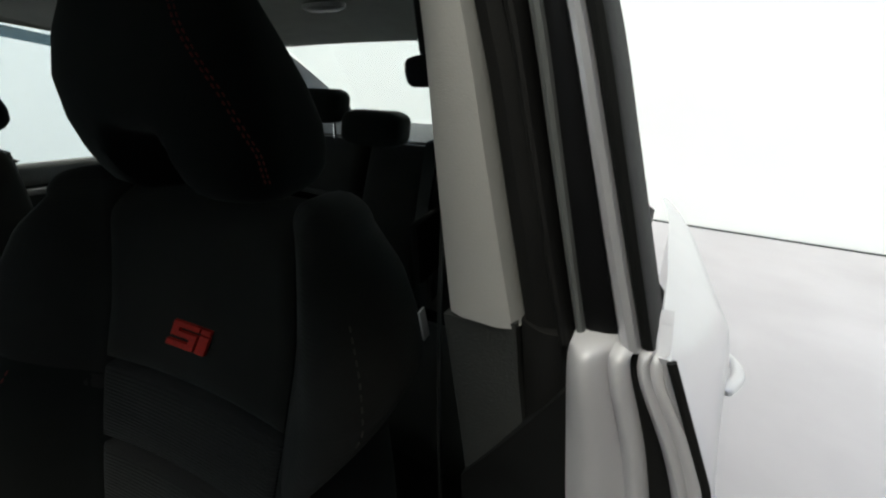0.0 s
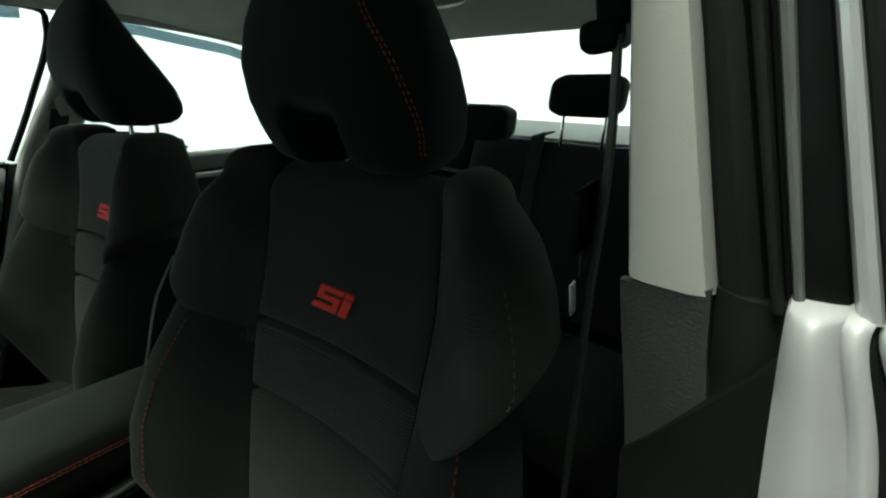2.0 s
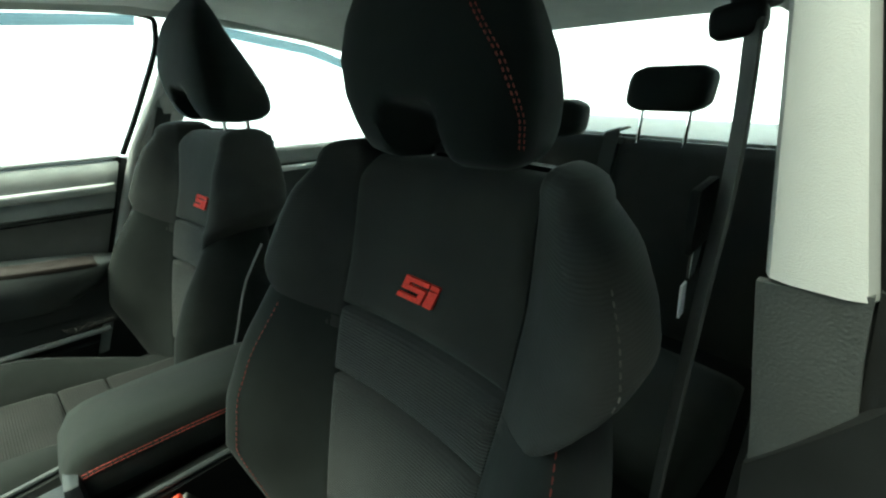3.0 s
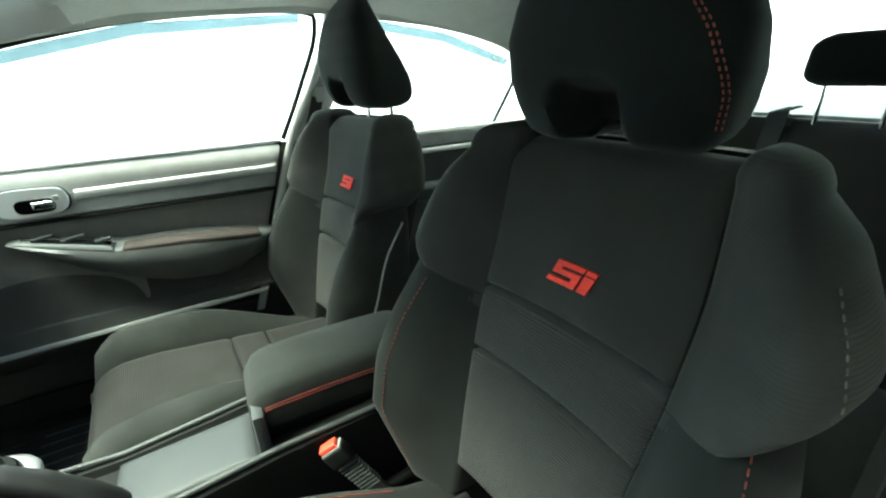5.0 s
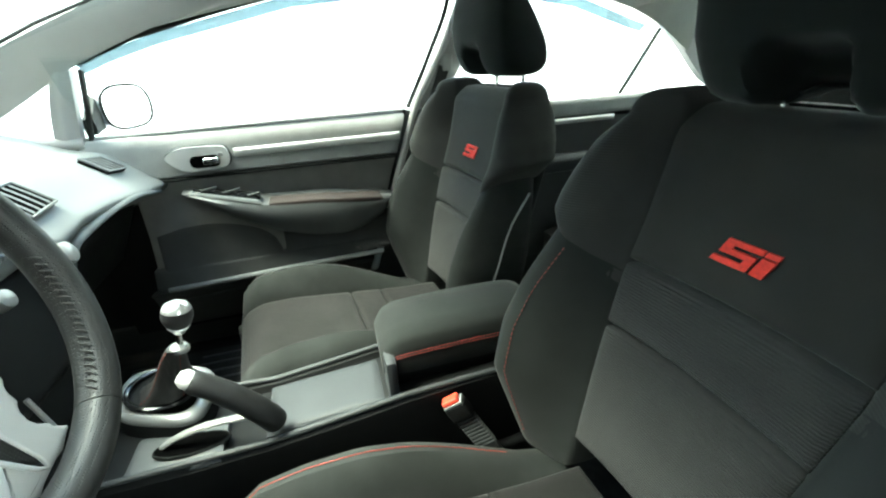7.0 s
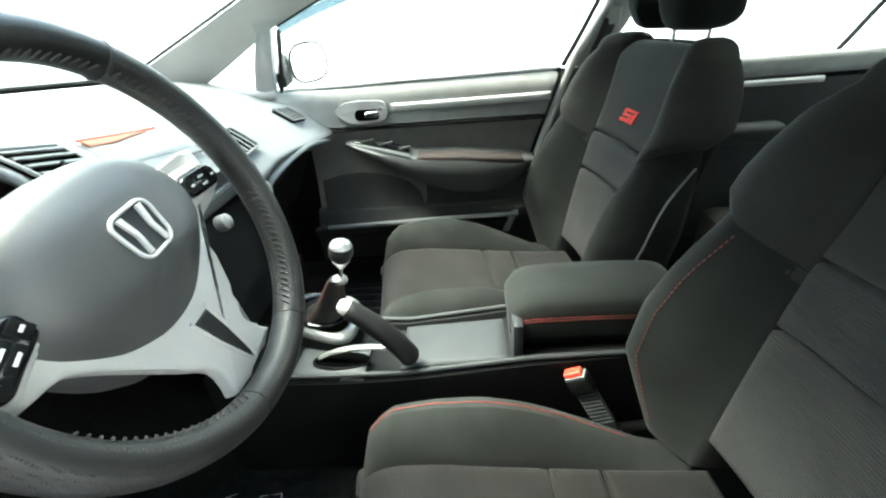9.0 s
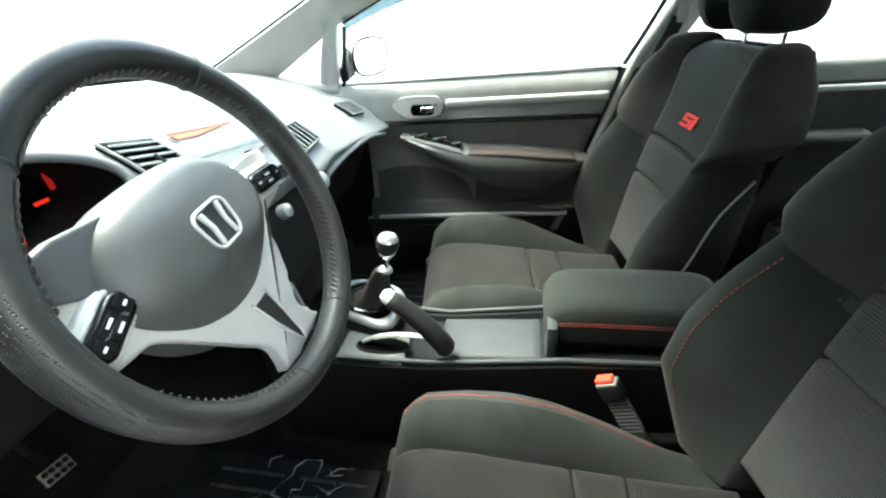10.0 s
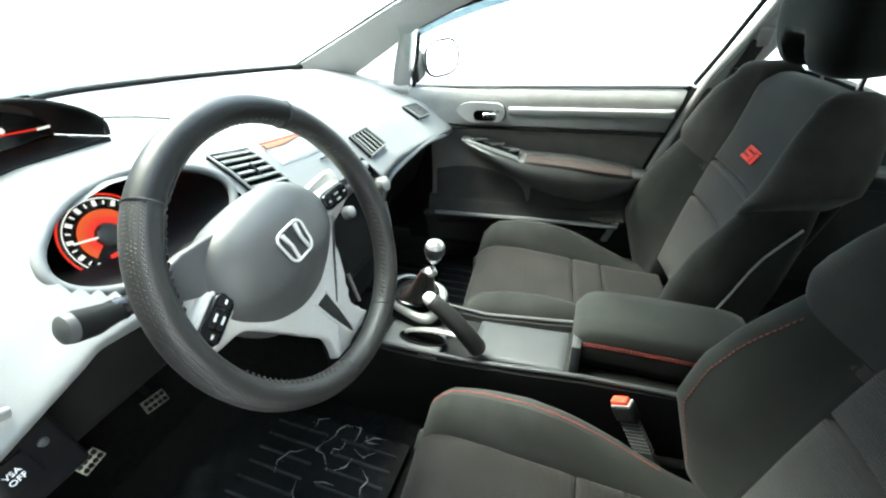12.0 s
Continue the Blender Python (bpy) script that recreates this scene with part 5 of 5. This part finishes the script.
full = [(x + .10 * max(0, -.04 - z), .032 + (z - .032) * .1 if x > .03 and z > .032 else z) for x, z in outl + [(-x, z) for x, z in reversed(outl) if x > .001]]
part("spoke_trim", plate(full, .016, .005, m=Matrix.Translation((-.002, .028, 0))), SPOKE, wheel, "satin silver spoke trim")
part("spoke_cover", plate([(.0, .070), (.030, .070), (.040, .040), (.030, .010), (-.085, .010), (-.112, .034), (-.132, .046), (-.140, .058), (-.128, .074), (-.095, .078), (-.050, .072)], .012, .004, m=Matrix.Translation((-.004, .021, 0))), AIRBAG, wheel, "grey shell behind the hub")
part("spoke_insert", plate([(-.010, -.084), (.014, -.084), (.0150, -.115), (.0135, -.148), (.011, -.157), (.007, -.150), (-.003, -.115)], .006, .002, m=Matrix.Translation((0, .0265, 0))), LEATHER, wheel, "dark leather slot in the lower spoke")
part("slot_lip", tube([(x, .0275, z) for x, z in ((-.012, -.080), (-.005, -.115), (.0055, -.152), (.011, -.160), (.0155, -.150), (.017, -.115), (.016, -.080))], .0022, 8), SPOKE, wheel)
for s in (1, -1):
    podm = Matrix.Translation((.120, .0125, .004) if s > 0 else (-.123, .0095, .009)) @ Matrix.Rotation(radians(6 if s > 0 else -22), 4, "Y")
    part("pod_body", plate(rounded(.072, .040, .019), .016, .006, m=podm @ Matrix.Translation((0, .0100, 0))), SPOKE, wheel, "rounded silver end of the spoke")
    pd = part("switch_pod", plate(rounded(.056, .023, .0105), .014, .003, m=podm), GLOSSBLACK, wheel, "black thumb switch pod")
    part("pod_rim", tube([podm @ Vector((x, .0085, z)) for x, z in rounded(.060, .027, .0125)], .0026, 8, closed=True), SPOKE, pd, "raised silver lip round the switches")
    for dx, dz, w, h in ((-.0185, 0, .011, .0145), (0, .0042, .020, .0068), (0, -.0042, .020, .0068), (.0185, 0, .011, .0145)):
        b = box((w, .0035, h), (dx, .0005, dz), bevel=.0013)
        b.transform(podm)
        part("thumb_button", b, BLACK, pd)
        b = box((w * .42, .0008, .0022), (dx, -.0016, dz), bevel=0)
        b.transform(podm)
        part("button_mark", b, WHITE, pd, smooth=False)
# domed hub cover
hh = [(0, .075), (.048, .071), (.080, .054), (.099, .026), (.097, -.006), (.081, -.040), (.058, -.071), (.028, -.096), (.006, -.103)]
ho = spline([(x, 0, z) for x, z in hh], 4)
ring = [(p.x, p.z) for p in ho] + [(-p.x, p.z) for p in reversed(ho) if p.x > .001]
def hub_ring(sc, y):
    # the lower part tucks away under a curved crease
    return [Vector((x * sc * 1.02 - .007, y + .62 * max(0, -.016 + 8 * max(0, abs(x * sc) - .045) ** 2 - z * sc), z * sc)) for x, z in ring]
part("hub_cover", loft([hub_ring(*q) for q in ((1.05, .050), (1.06, .038), (1.035, .027), (.975, .016), (.875, .006), (.73, -.003), (.57, -.008), (.4, -.0112), (.25, -.0125), (.05, -.013))]), AIRBAG, wheel, "domed grey hub cover")
# emblem: plain chrome frame with two uprights
em = [(x * (1 + z * 5), z) for x, z in rounded(.042, .039, .010)]
eb = part("emblem", tube([Vector((x - .007, -.0135, z + .014)) for x, z in em], .0021, 8, closed=True, flat=.8), SATIN, wheel, "satin chrome badge frame")
part("emblem_field", plate([(x * .97 - .007, z * .97 + .014) for x, z in em], .002, 0, m=Matrix.Translation((0, -.0132, 0))), MIDGREY, eb)
for s in (1, -1):
    part("emblem_bar", plate([(s * .0150, .0165), (s * .0095, .0165), (s * .0070, .0), (s * .0090, -.0165), (s * .0130, -.0165), (s * .0110, .0)], .004, .001, m=Matrix.Translation((-.007, -.0165, .014))), SATIN, eb)
col = thing("steering_column", "black steering column shroud with indicator stalk", "steering column")
cm = Matrix.Translation((-.364, .788, .969)) @ Matrix.Rotation(radians(-20.3), 4, "X")
part("shroud", loft([[cm @ Vector((w * math.cos(a), y, h * math.sin(a) - .01)) for a in (2 * math.pi * k / 20 for k in range(20))] for y, w, h in ((.02, .045, .045), (.04, .058, .055), (.16, .062, .060), (.30, .058, .058))]), BLACK, col)
st = part("stalk", tube([cm @ Vector(p) for p in ((-.04, .108, .020), (-.096, .100, .030), (-.159, .090, .044), (-.188, .083, .050), (-.205, .079, .054), (-.222, .0757, .0605))], [.008, .009, .0105, .0125, .0155, .0160], 14), BLACK, col, "black indicator stalk")
part("stalk_tip", tube([cm @ Vector(p) for p in ((-.222, .0757, .0605), (-.229, .0745, .0630), (-.2325, .0740, .0645))], [.0160, .0140, .007], 14), DARKGREY, st)
for k in range(2):
    part("stalk_ring", tube([cm @ Vector((-.152 - .022 * k, .0913 - .0042 * k, .0424 + .0049 * k)), cm @ Vector((-.161 - .022 * k, .0896 - .0042 * k, .0444 + .0049 * k))], .0128, 14), GLOSSBLACK, st)

# ---- centre console ----
con = thing("centre_console", "grey plastic centre console with sliding lid", "console")
CX = -.040
def con_ring(y, w, zt):
    return [Vector((CX - w, y, .27)), Vector((CX - w - .002, y, zt - .06)), Vector((CX - w, y, zt - .008)), Vector((CX - w + .008, y, zt)), Vector((CX - w + .020, y, zt)), Vector((CX - w + .026, y, zt - .012)), Vector((CX + w - .026, y, zt - .012)), Vector((CX + w - .020, y, zt)), Vector((CX + w - .008, y, zt)), Vector((CX + w, y, zt - .008)), Vector((CX + w + .002, y, zt - .06)), Vector((CX + w, y, .27))]
part("console_body", loft([con_ring(y, w, z) for y, w, z in ((.08, .082, .575), (.25, .086, .572), (.40, .088, .562), (.50, .088, .548), (.64, .088, .532), (.76, .092, .530), (.90, .100, .54), (1.02, .105, .56))]), BLACK, con, "black console body")
part("sliding_lid", pad(lambda u, v: Vector((CX - .062 + .124 * u, .432 + .215 * v, .548 - .014 * v)), (0, 0, 1), 12, 12, roll=.006, width=.010, depth=.02, bulge=.003), MIDGREY, con, "grey sliding bin lid")
part("console_rail", tube([(CX + .079, .08, .579), (CX + .080, .40, .566), (CX + .080, .64, .536), (CX + .092, .90, .545)], .005, 8), MIDGREY, con)
part("console_rail", tube([(CX - .079, .08, .579), (CX - .080, .40, .566), (CX - .080, .64, .536), (CX - .092, .90, .545)], .005, 8), MIDGREY, con)
part("bin_front", box((.135, .02, .09), (CX, .418, .585), bevel=.008), MIDGREY, con)
part("bin_body", box((.140, .30, .085), (-.014, .26, .600), bevel=.014, seg=3), BLACK, con)
rings = []
for k in range(19):
    y = .095 + .335 * k / 18
    e = min(1, min(k, 18 - k) / 3)
    e = math.sqrt(1 - (1 - e) ** 2)
    w = .062 + .014 * e
    zt = .626 + .034 * e + .006 * math.sin(math.pi * k / 18)
    ring = []
    for a, (fx, fz) in enumerate(((-1, 0), (-1.02, .25), (-1.0, .50), (-.985, .53), (-.98, .56), (-.94, .84), (-.80, .97), (-.4, 1.02), (0, 1.03), (.4, 1.02), (.80, .97), (.94, .84), (.98, .56), (1.0, .5), (1.02, .25), (1, 0))):
        ring.append(Vector((-.012 + w * fx, y, .585 + (zt - .585) * fz)))
    rings.append(ring)
arm = part("armrest_lid", loft(rings), SUEDE, con, "dark suede-like padded lid")
for off in (0, -.006):
    for i, sx in ((3, -1), (12, 1)):
        part("stitching", stitches([r[i] + Vector((sx * .0022, 0, off + .004)) for r in rings[1:-1]], .0007, .006, .0012), REDTHREAD, arm, "red double stitching")
# gear lever
gear = thing("gear_lever", "round metal-topped gear lever in a pale grey surround", "gear lever")
def gear_frame(w, l, z, n=44):
    out = []
    for a in (2 * math.pi * k / n for k in range(n)):
        dy = l * math.copysign(abs(math.sin(a)) ** .62, math.sin(a))
        out.append(Vector((.036 + w * math.copysign(abs(math.cos(a)) ** .62, math.cos(a)) * (1 - dy * 1.2) + .22 * dy, .832 + dy, z + .09 * dy)))
    return out
part("surround", loft([gear_frame(*q) for q in ((.074, .082, .552), (.075, .083, .558), (.072, .080, .566), (.065, .071, .570), (.059, .063, .568), (.056, .060, .560))], cap=False), SILVER, gear, "satin silver lever surround")
part("surround_base", loft([gear_frame(*q) for q in ((.076, .086, .515), (.073, .082, .553))]), BLACK, gear, "black foot under the lever surround")
part("boot_ring", tube([Vector((.038 + .056 * math.cos(a), .832 + .058 * math.sin(a), .574 + .008 * math.sin(a))) for a in (2 * math.pi * k / 32 for k in range(32))], .0055, 8, closed=True), GLOSSBLACK, gear, "black ring round the gaiter")
rb = []
for k in range(10):
    t = k / 9
    r = .030 * (1 - t) ** 1.5 + .0155
    rb.append([Vector((.024 - .044 * t + r * (1 + .07 * math.cos(5 * a + 2 * t)) * math.cos(a), .820 - .060 * t + r * (1 + .07 * math.cos(5 * a + 2 * t)) * math.sin(a), .582 + .110 * t - .008 * math.sin(6 * t))) for a in (2 * math.pi * j / 30 for j in range(30))])
part("gaiter_well", loft([[Vector((.038 + r * math.cos(a), .832 + r * math.sin(a), z)) for a in (2 * math.pi * k / 28 for k in range(28))] for r, z in ((.058, .576), (.050, .570), (.01, .568))]), BLACK, gear)
part("gaiter", loft(rb), LEATHER, gear, "black leather gaiter with red stitching")
for a in (.8, 2.4, 4.0, 5.5):
    part("gaiter_seam", stitches([r[int(a / (2 * math.pi) * 30)] for r in rb], .0009), DIMTHREAD, gear)
part("collar", lathe([(.0150, 0), (.0145, .005), (.012, .008), (.008, .009)], 20, pose(-.020, .757, .688, 12, 0, 0)), SILVER, gear)
part("lever_rod", tube([(-.020, .755, .69), (-.022, .748, .735)], .0055, 10), CHROME, gear)
km = pose(-.022, .747, .722, 10, 0, 0) @ Matrix.Scale(.88, 4)
part("knob_neck", lathe([(.009, 0), (.014, .008), (.019, .014), (.0165, .018)], 24, km), BRUSHED, gear, "brushed metal knob collar")
part("knob", lathe([(.017, .015), (.022, .022), (.026, .033), (.0265, .042), (.0245, .051)], 28, km), KNOBBLACK, gear, "black ball knob")
part("knob_cap", lathe([(.0246, .051), (.021, .059), (.013, .064), (.003, .066)], 28, km), BRUSHED, gear, "brushed metal knob cap")
# parking brake
pb = thing("parking_brake", "angled parking brake lever with silver button", "hand brake")
part("grip", tube(spline([(-.118, .718, .694), (-.117, .690, .668), (-.114, .655, .625), (-.108, .632, .585), (-.100, .626, .562)], 4), [.0155] + [.0180] * 4 + [.0195] * 4 + [.0205] * 4 + [.0210] * 4, 14), GRIPGREY, pb, "black grip")
part("button", tube([(-.1175, .714, .690), (-.1185, .724, .701), (-.119, .729, .706)], [.0152, .0142, .009], 14), SATIN, pb, "silver release button")
part("arm_plate", tube(spline([(-.098, .640, .575), (-.094, .68, .580), (-.086, .735, .572), (-.080, .785, .556), (-.078, .815, .540)], 4), [.006] * 4 + [.0075] * 4 + [.008] * 4 + [.007] * 4 + [.004], 10, flat=.6), SILVER, pb, "bright lever arm plate")
part("slot_plate", pad(lambda u, v: Vector((-.128 + .100 * u, .716 + .160 * v, .533 - .008 * v)), (0, 0, 1), 10, 10, roll=.004, width=.008, depth=.02), CONSOLE, pb, "grey plate round the lever slot")
part("slot_trim", tube([Vector((-.080 + .021 * math.cos(a), .768 + .060 * math.sin(a), .533)) for a in (2 * math.pi * k / 24 for k in range(24))], .0025, 6, closed=True), BLACK, pb)
# shallow black disc, its colour stands for the unlit depth of the slot
part("slot", loft([[Vector((-.080 + .020 * math.cos(a), .768 + .058 * math.sin(a), z)) for a in (2 * math.pi * k / 24 for k in range(24))] for z in (.525, .5365)]), VENTBLACK, pb)

# ---- belts ----
bk = thing("belt_buckle", "black seat belt buckle with red release button", "seat belt", "belt buckles")
bmx = Matrix.Translation((-.146, .322, .550)) @ Matrix.Rotation(radians(-30), 4, "X") @ Matrix.Rotation(radians(14), 4, "Y") @ Matrix.Rotation(radians(-16), 4, "Z") @ Matrix.Scale(.9, 4)
part("buckle_body", box((.030, .046, .040), (0, 0, -.024), bevel=.007, seg=3), BLACK, bk).data.transform(bmx)
part("release_button", box((.021, .036, .013), (0, .002, .002), bevel=.004, seg=3), BUCKLERED, bk, "red release button").data.transform(bmx)
part("button_frame", box((.026, .042, .005), (0, 0, -.004), bevel=.002), SILVER, bk).data.transform(bmx)
part("buckle_strap", box((.012, .040, .15), (0, 0, -.115), bevel=.003), WEB, bk).data.transform(bmx)
for k in range(9):
    part("strap_rib", box((.0145, .042, .004), (0, 0, -.052 - .009 * k), bevel=.001), CONSOLE, bk).data.transform(bmx)


def strap(name, pts, w, label, normal=(1, 0, 0), mat=WEB):
    P = spline(pts, 6)
    nn = Vector(normal)
    rings = []
    for i, p in enumerate(P):
        d = (P[min(i + 1, len(P) - 1)] - P[max(i - 1, 0)]).normalized()
        a = d.cross(nn).normalized()
        b = a.cross(d).normalized() * .0012
        rings.append([p - a * w / 2 - b, p + a * w / 2 - b, p + a * w / 2 + b, p - a * w / 2 + b])
    return loft(rings)


db = thing("driver_seat_belt", "dark driver's seat belt hanging at the door pillar", "seat belt")
part("webbing", strap("w", [(-.645, -.055, 1.168), (-.652, -.050, 1.11), (-.656, -.045, 1.05), (-.656, -.045, .97), (-.655, -.06, .75), (-.66, -.08, .40)], .038, "", (.9, .45, 0)), WEB, db)
part("height_adjuster", box((.030, .030, .090), (-.636, -.062, 1.222), (0, 10, 0), bevel=.010, seg=3), BLACK, db, "black belt height adjuster")
part("slide_cover", box((.026, .060, .185), (-.676, -.050, 1.232), (0, 12, 0), bevel=.011, seg=4), CREAM, db, "cream cover of the belt height slide")
part("belt_guide", box((.034, .034, .022), (-.634, -.060, 1.172), (0, 10, 8), bevel=.009, seg=3), BLACK, db)
part("belt_tongue", box((.008, .040, .055), (-.642, -.045, 1.035), (-8, 0, 0), bevel=.004), BLACK, db)
part("tongue_plate", box((.003, .026, .05), (-.641, -.060, 1.005), (-12, 0, 0), bevel=.001), CHROME, db, "steel tongue plate")
part("belt_label", box((.002, .009, .034), (-.645, -.036, .965), (-16, 0, 0), bevel=.0005), WHITE, db, "white printed belt label")
pb2 = thing("passenger_seat_belt", "dark passenger seat belt at the door pillar", "seat belt")
part("belt_guide", lathe([(.014, 0), (.020, .004), (.020, .012), (.010, .014)], 18, pose(.664, .085, 1.085, 0, -100, 0)), SILVER, pb2, "metal belt guide ring")
part("guide_cover", box((.02, .035, .05), (.655, .070, 1.085), (0, -10, 0), bevel=.008, seg=3), CREAM, pb2)
part("webbing", strap("w", [(.650, .080, 1.075), (.655, .095, 1.03), (.665, .115, .97), (.672, .14, .85), (.67, .18, .6)], .034, ""), WEB, pb2)
part("belt_stop", box((.012, .03, .02), (.655, .11, 1.0), bevel=.004), BLACK, pb2)
rb_ = thing("rear_seat_belt", "grey rear seat belt over the bench back", "seat belt")
part("webbing", strap("w", [(-.12, -1.0, 1.0), (-.125, -.93, 1.005), (-.13, -.90, .97), (-.14, -.82, .72)], .045, "", (0, 1, .3)), WEB, rb_)

# ---- roof fittings, pedals, floor ----
lamp = thing("dome_lamp", "small pale oval roof lamp", "lamp")
part("lens", lathe([(.06, 0), (.058, -.008), (.045, -.013), (.01, -.015)], 24, pose(.02, -.63, 1.343) @ Matrix.Diagonal((1.1, .55, 1, 1))), SILVER, lamp)
# metal colour darkened and mottled for the half-lit footwell
PEDAL = material("dim_pedal_metal", (0.30, 0.29, 0.25), 0.4, metal=0.9, vary=0.3, scale=60, bump=0.3, bump_scale=500)
for x, w, tilt in ((-.354, .060, 10), (-.524, .052, -12)):
    p = thing("pedal", "bright metal pedal with black rubber studs", "pedal", "pedals")
    m = pose(x, 1.43, .382, 58, tilt, 0)
    part("pedal_plate", box((w, .034, .006), (0, 0, 0), bevel=.0025), PEDAL, p, "metal plate darkened as if half lit").data.transform(m)
    for i in range(4):
        for j in range(2):
            part("stud", lathe([(.0055, 0), (.0055, .004), (.004, .006)], 12, m @ pose((i - 1.5) * w / 4.4, -.008 + j * .016, .003)), RUBBER, p)
    part("pedal_arm", tube([m @ Vector((0, .03, -.006)), m @ Vector((0, .06, -.03)), Vector((x, 1.56, .62))], .008, 8), BLACK, p)
for s, x in ((1, .40), (-1, -.40)):
    mat_ = thing("floor_mat", "black ribbed rubber floor mat", "floor mat", "floor mats")
    part("mat_sheet", grid(lambda u, v: (x - .20 + .40 * u, .78 + .62 * v, .262 + .05 * max(0, v - .7) ** 2 * 6), 8, 10, thick=(0, 0, -.008)), MAT, mat_)
    for i in range(9):
        part("mat_rib", box((.006, .16, .005), (x - .16 + .04 * i, .88, .264), bevel=.002), MIDGREY, mat_)
        part("mat_rib", box((.006, .16, .005), (x - .16 + .04 * i, 1.08, .264), bevel=.002), MIDGREY, mat_)
film = thing("plastic_film", "crumpled clear plastic protecting the driver's floor mat", "plastic sheet")
random.seed(5)
def crumple(u, v):
    p = Vector((-.56 + .40 * u, .80 + .45 * v, .272))
    q = Vector((u * 5.0, v * 5.5, 3.0))
    h = (1 - abs(noise.noise(q * .9))) ** 9 * .045 + (1 - abs(noise.noise(q * 2.1 + Vector((4, 4, 0))))) ** 10 * .016
    return p + Vector((noise.noise(q + Vector((9, 0, 0))) * .02, noise.noise(q + Vector((0, 9, 0))) * .02, h))
fm = part("film_sheet", grid(crumple, 110, 110), glass("clear_plastic_film", (.95, .96, .96), .008), film)
fm.visible_shadow = False
# opaque pale threads put the glints of the film's creases into colour
GLINT = material("pale_film_glint", (.55, .56, .56), .08, vary=.1, scale=60, bump=0, spec=.8)
for k in range(13):
    p = Vector((random.uniform(-.38, -.20), random.uniform(.83, 1.04), .283))
    a = random.uniform(0, 6.3)
    line = [p]
    for j in range(random.randint(2, 4)):
        a += random.uniform(-1.7, 1.7)
        d = random.uniform(.015, .038)
        line.append(line[-1] + Vector((d * math.cos(a), d * math.sin(a), random.uniform(-.006, .010))))
    L = [p.lerp(q, t) for p, q in zip(line, line[1:]) for t in (0, .33, .66)] + [line[-1]]
    part("fold", tube(L, [.0002 + .0008 * math.sin(math.pi * i / (len(L) - 1)) ** 2 for i in range(len(L))], 5), GLINT, film, "pale thread drawn as the glint on a plastic crease")
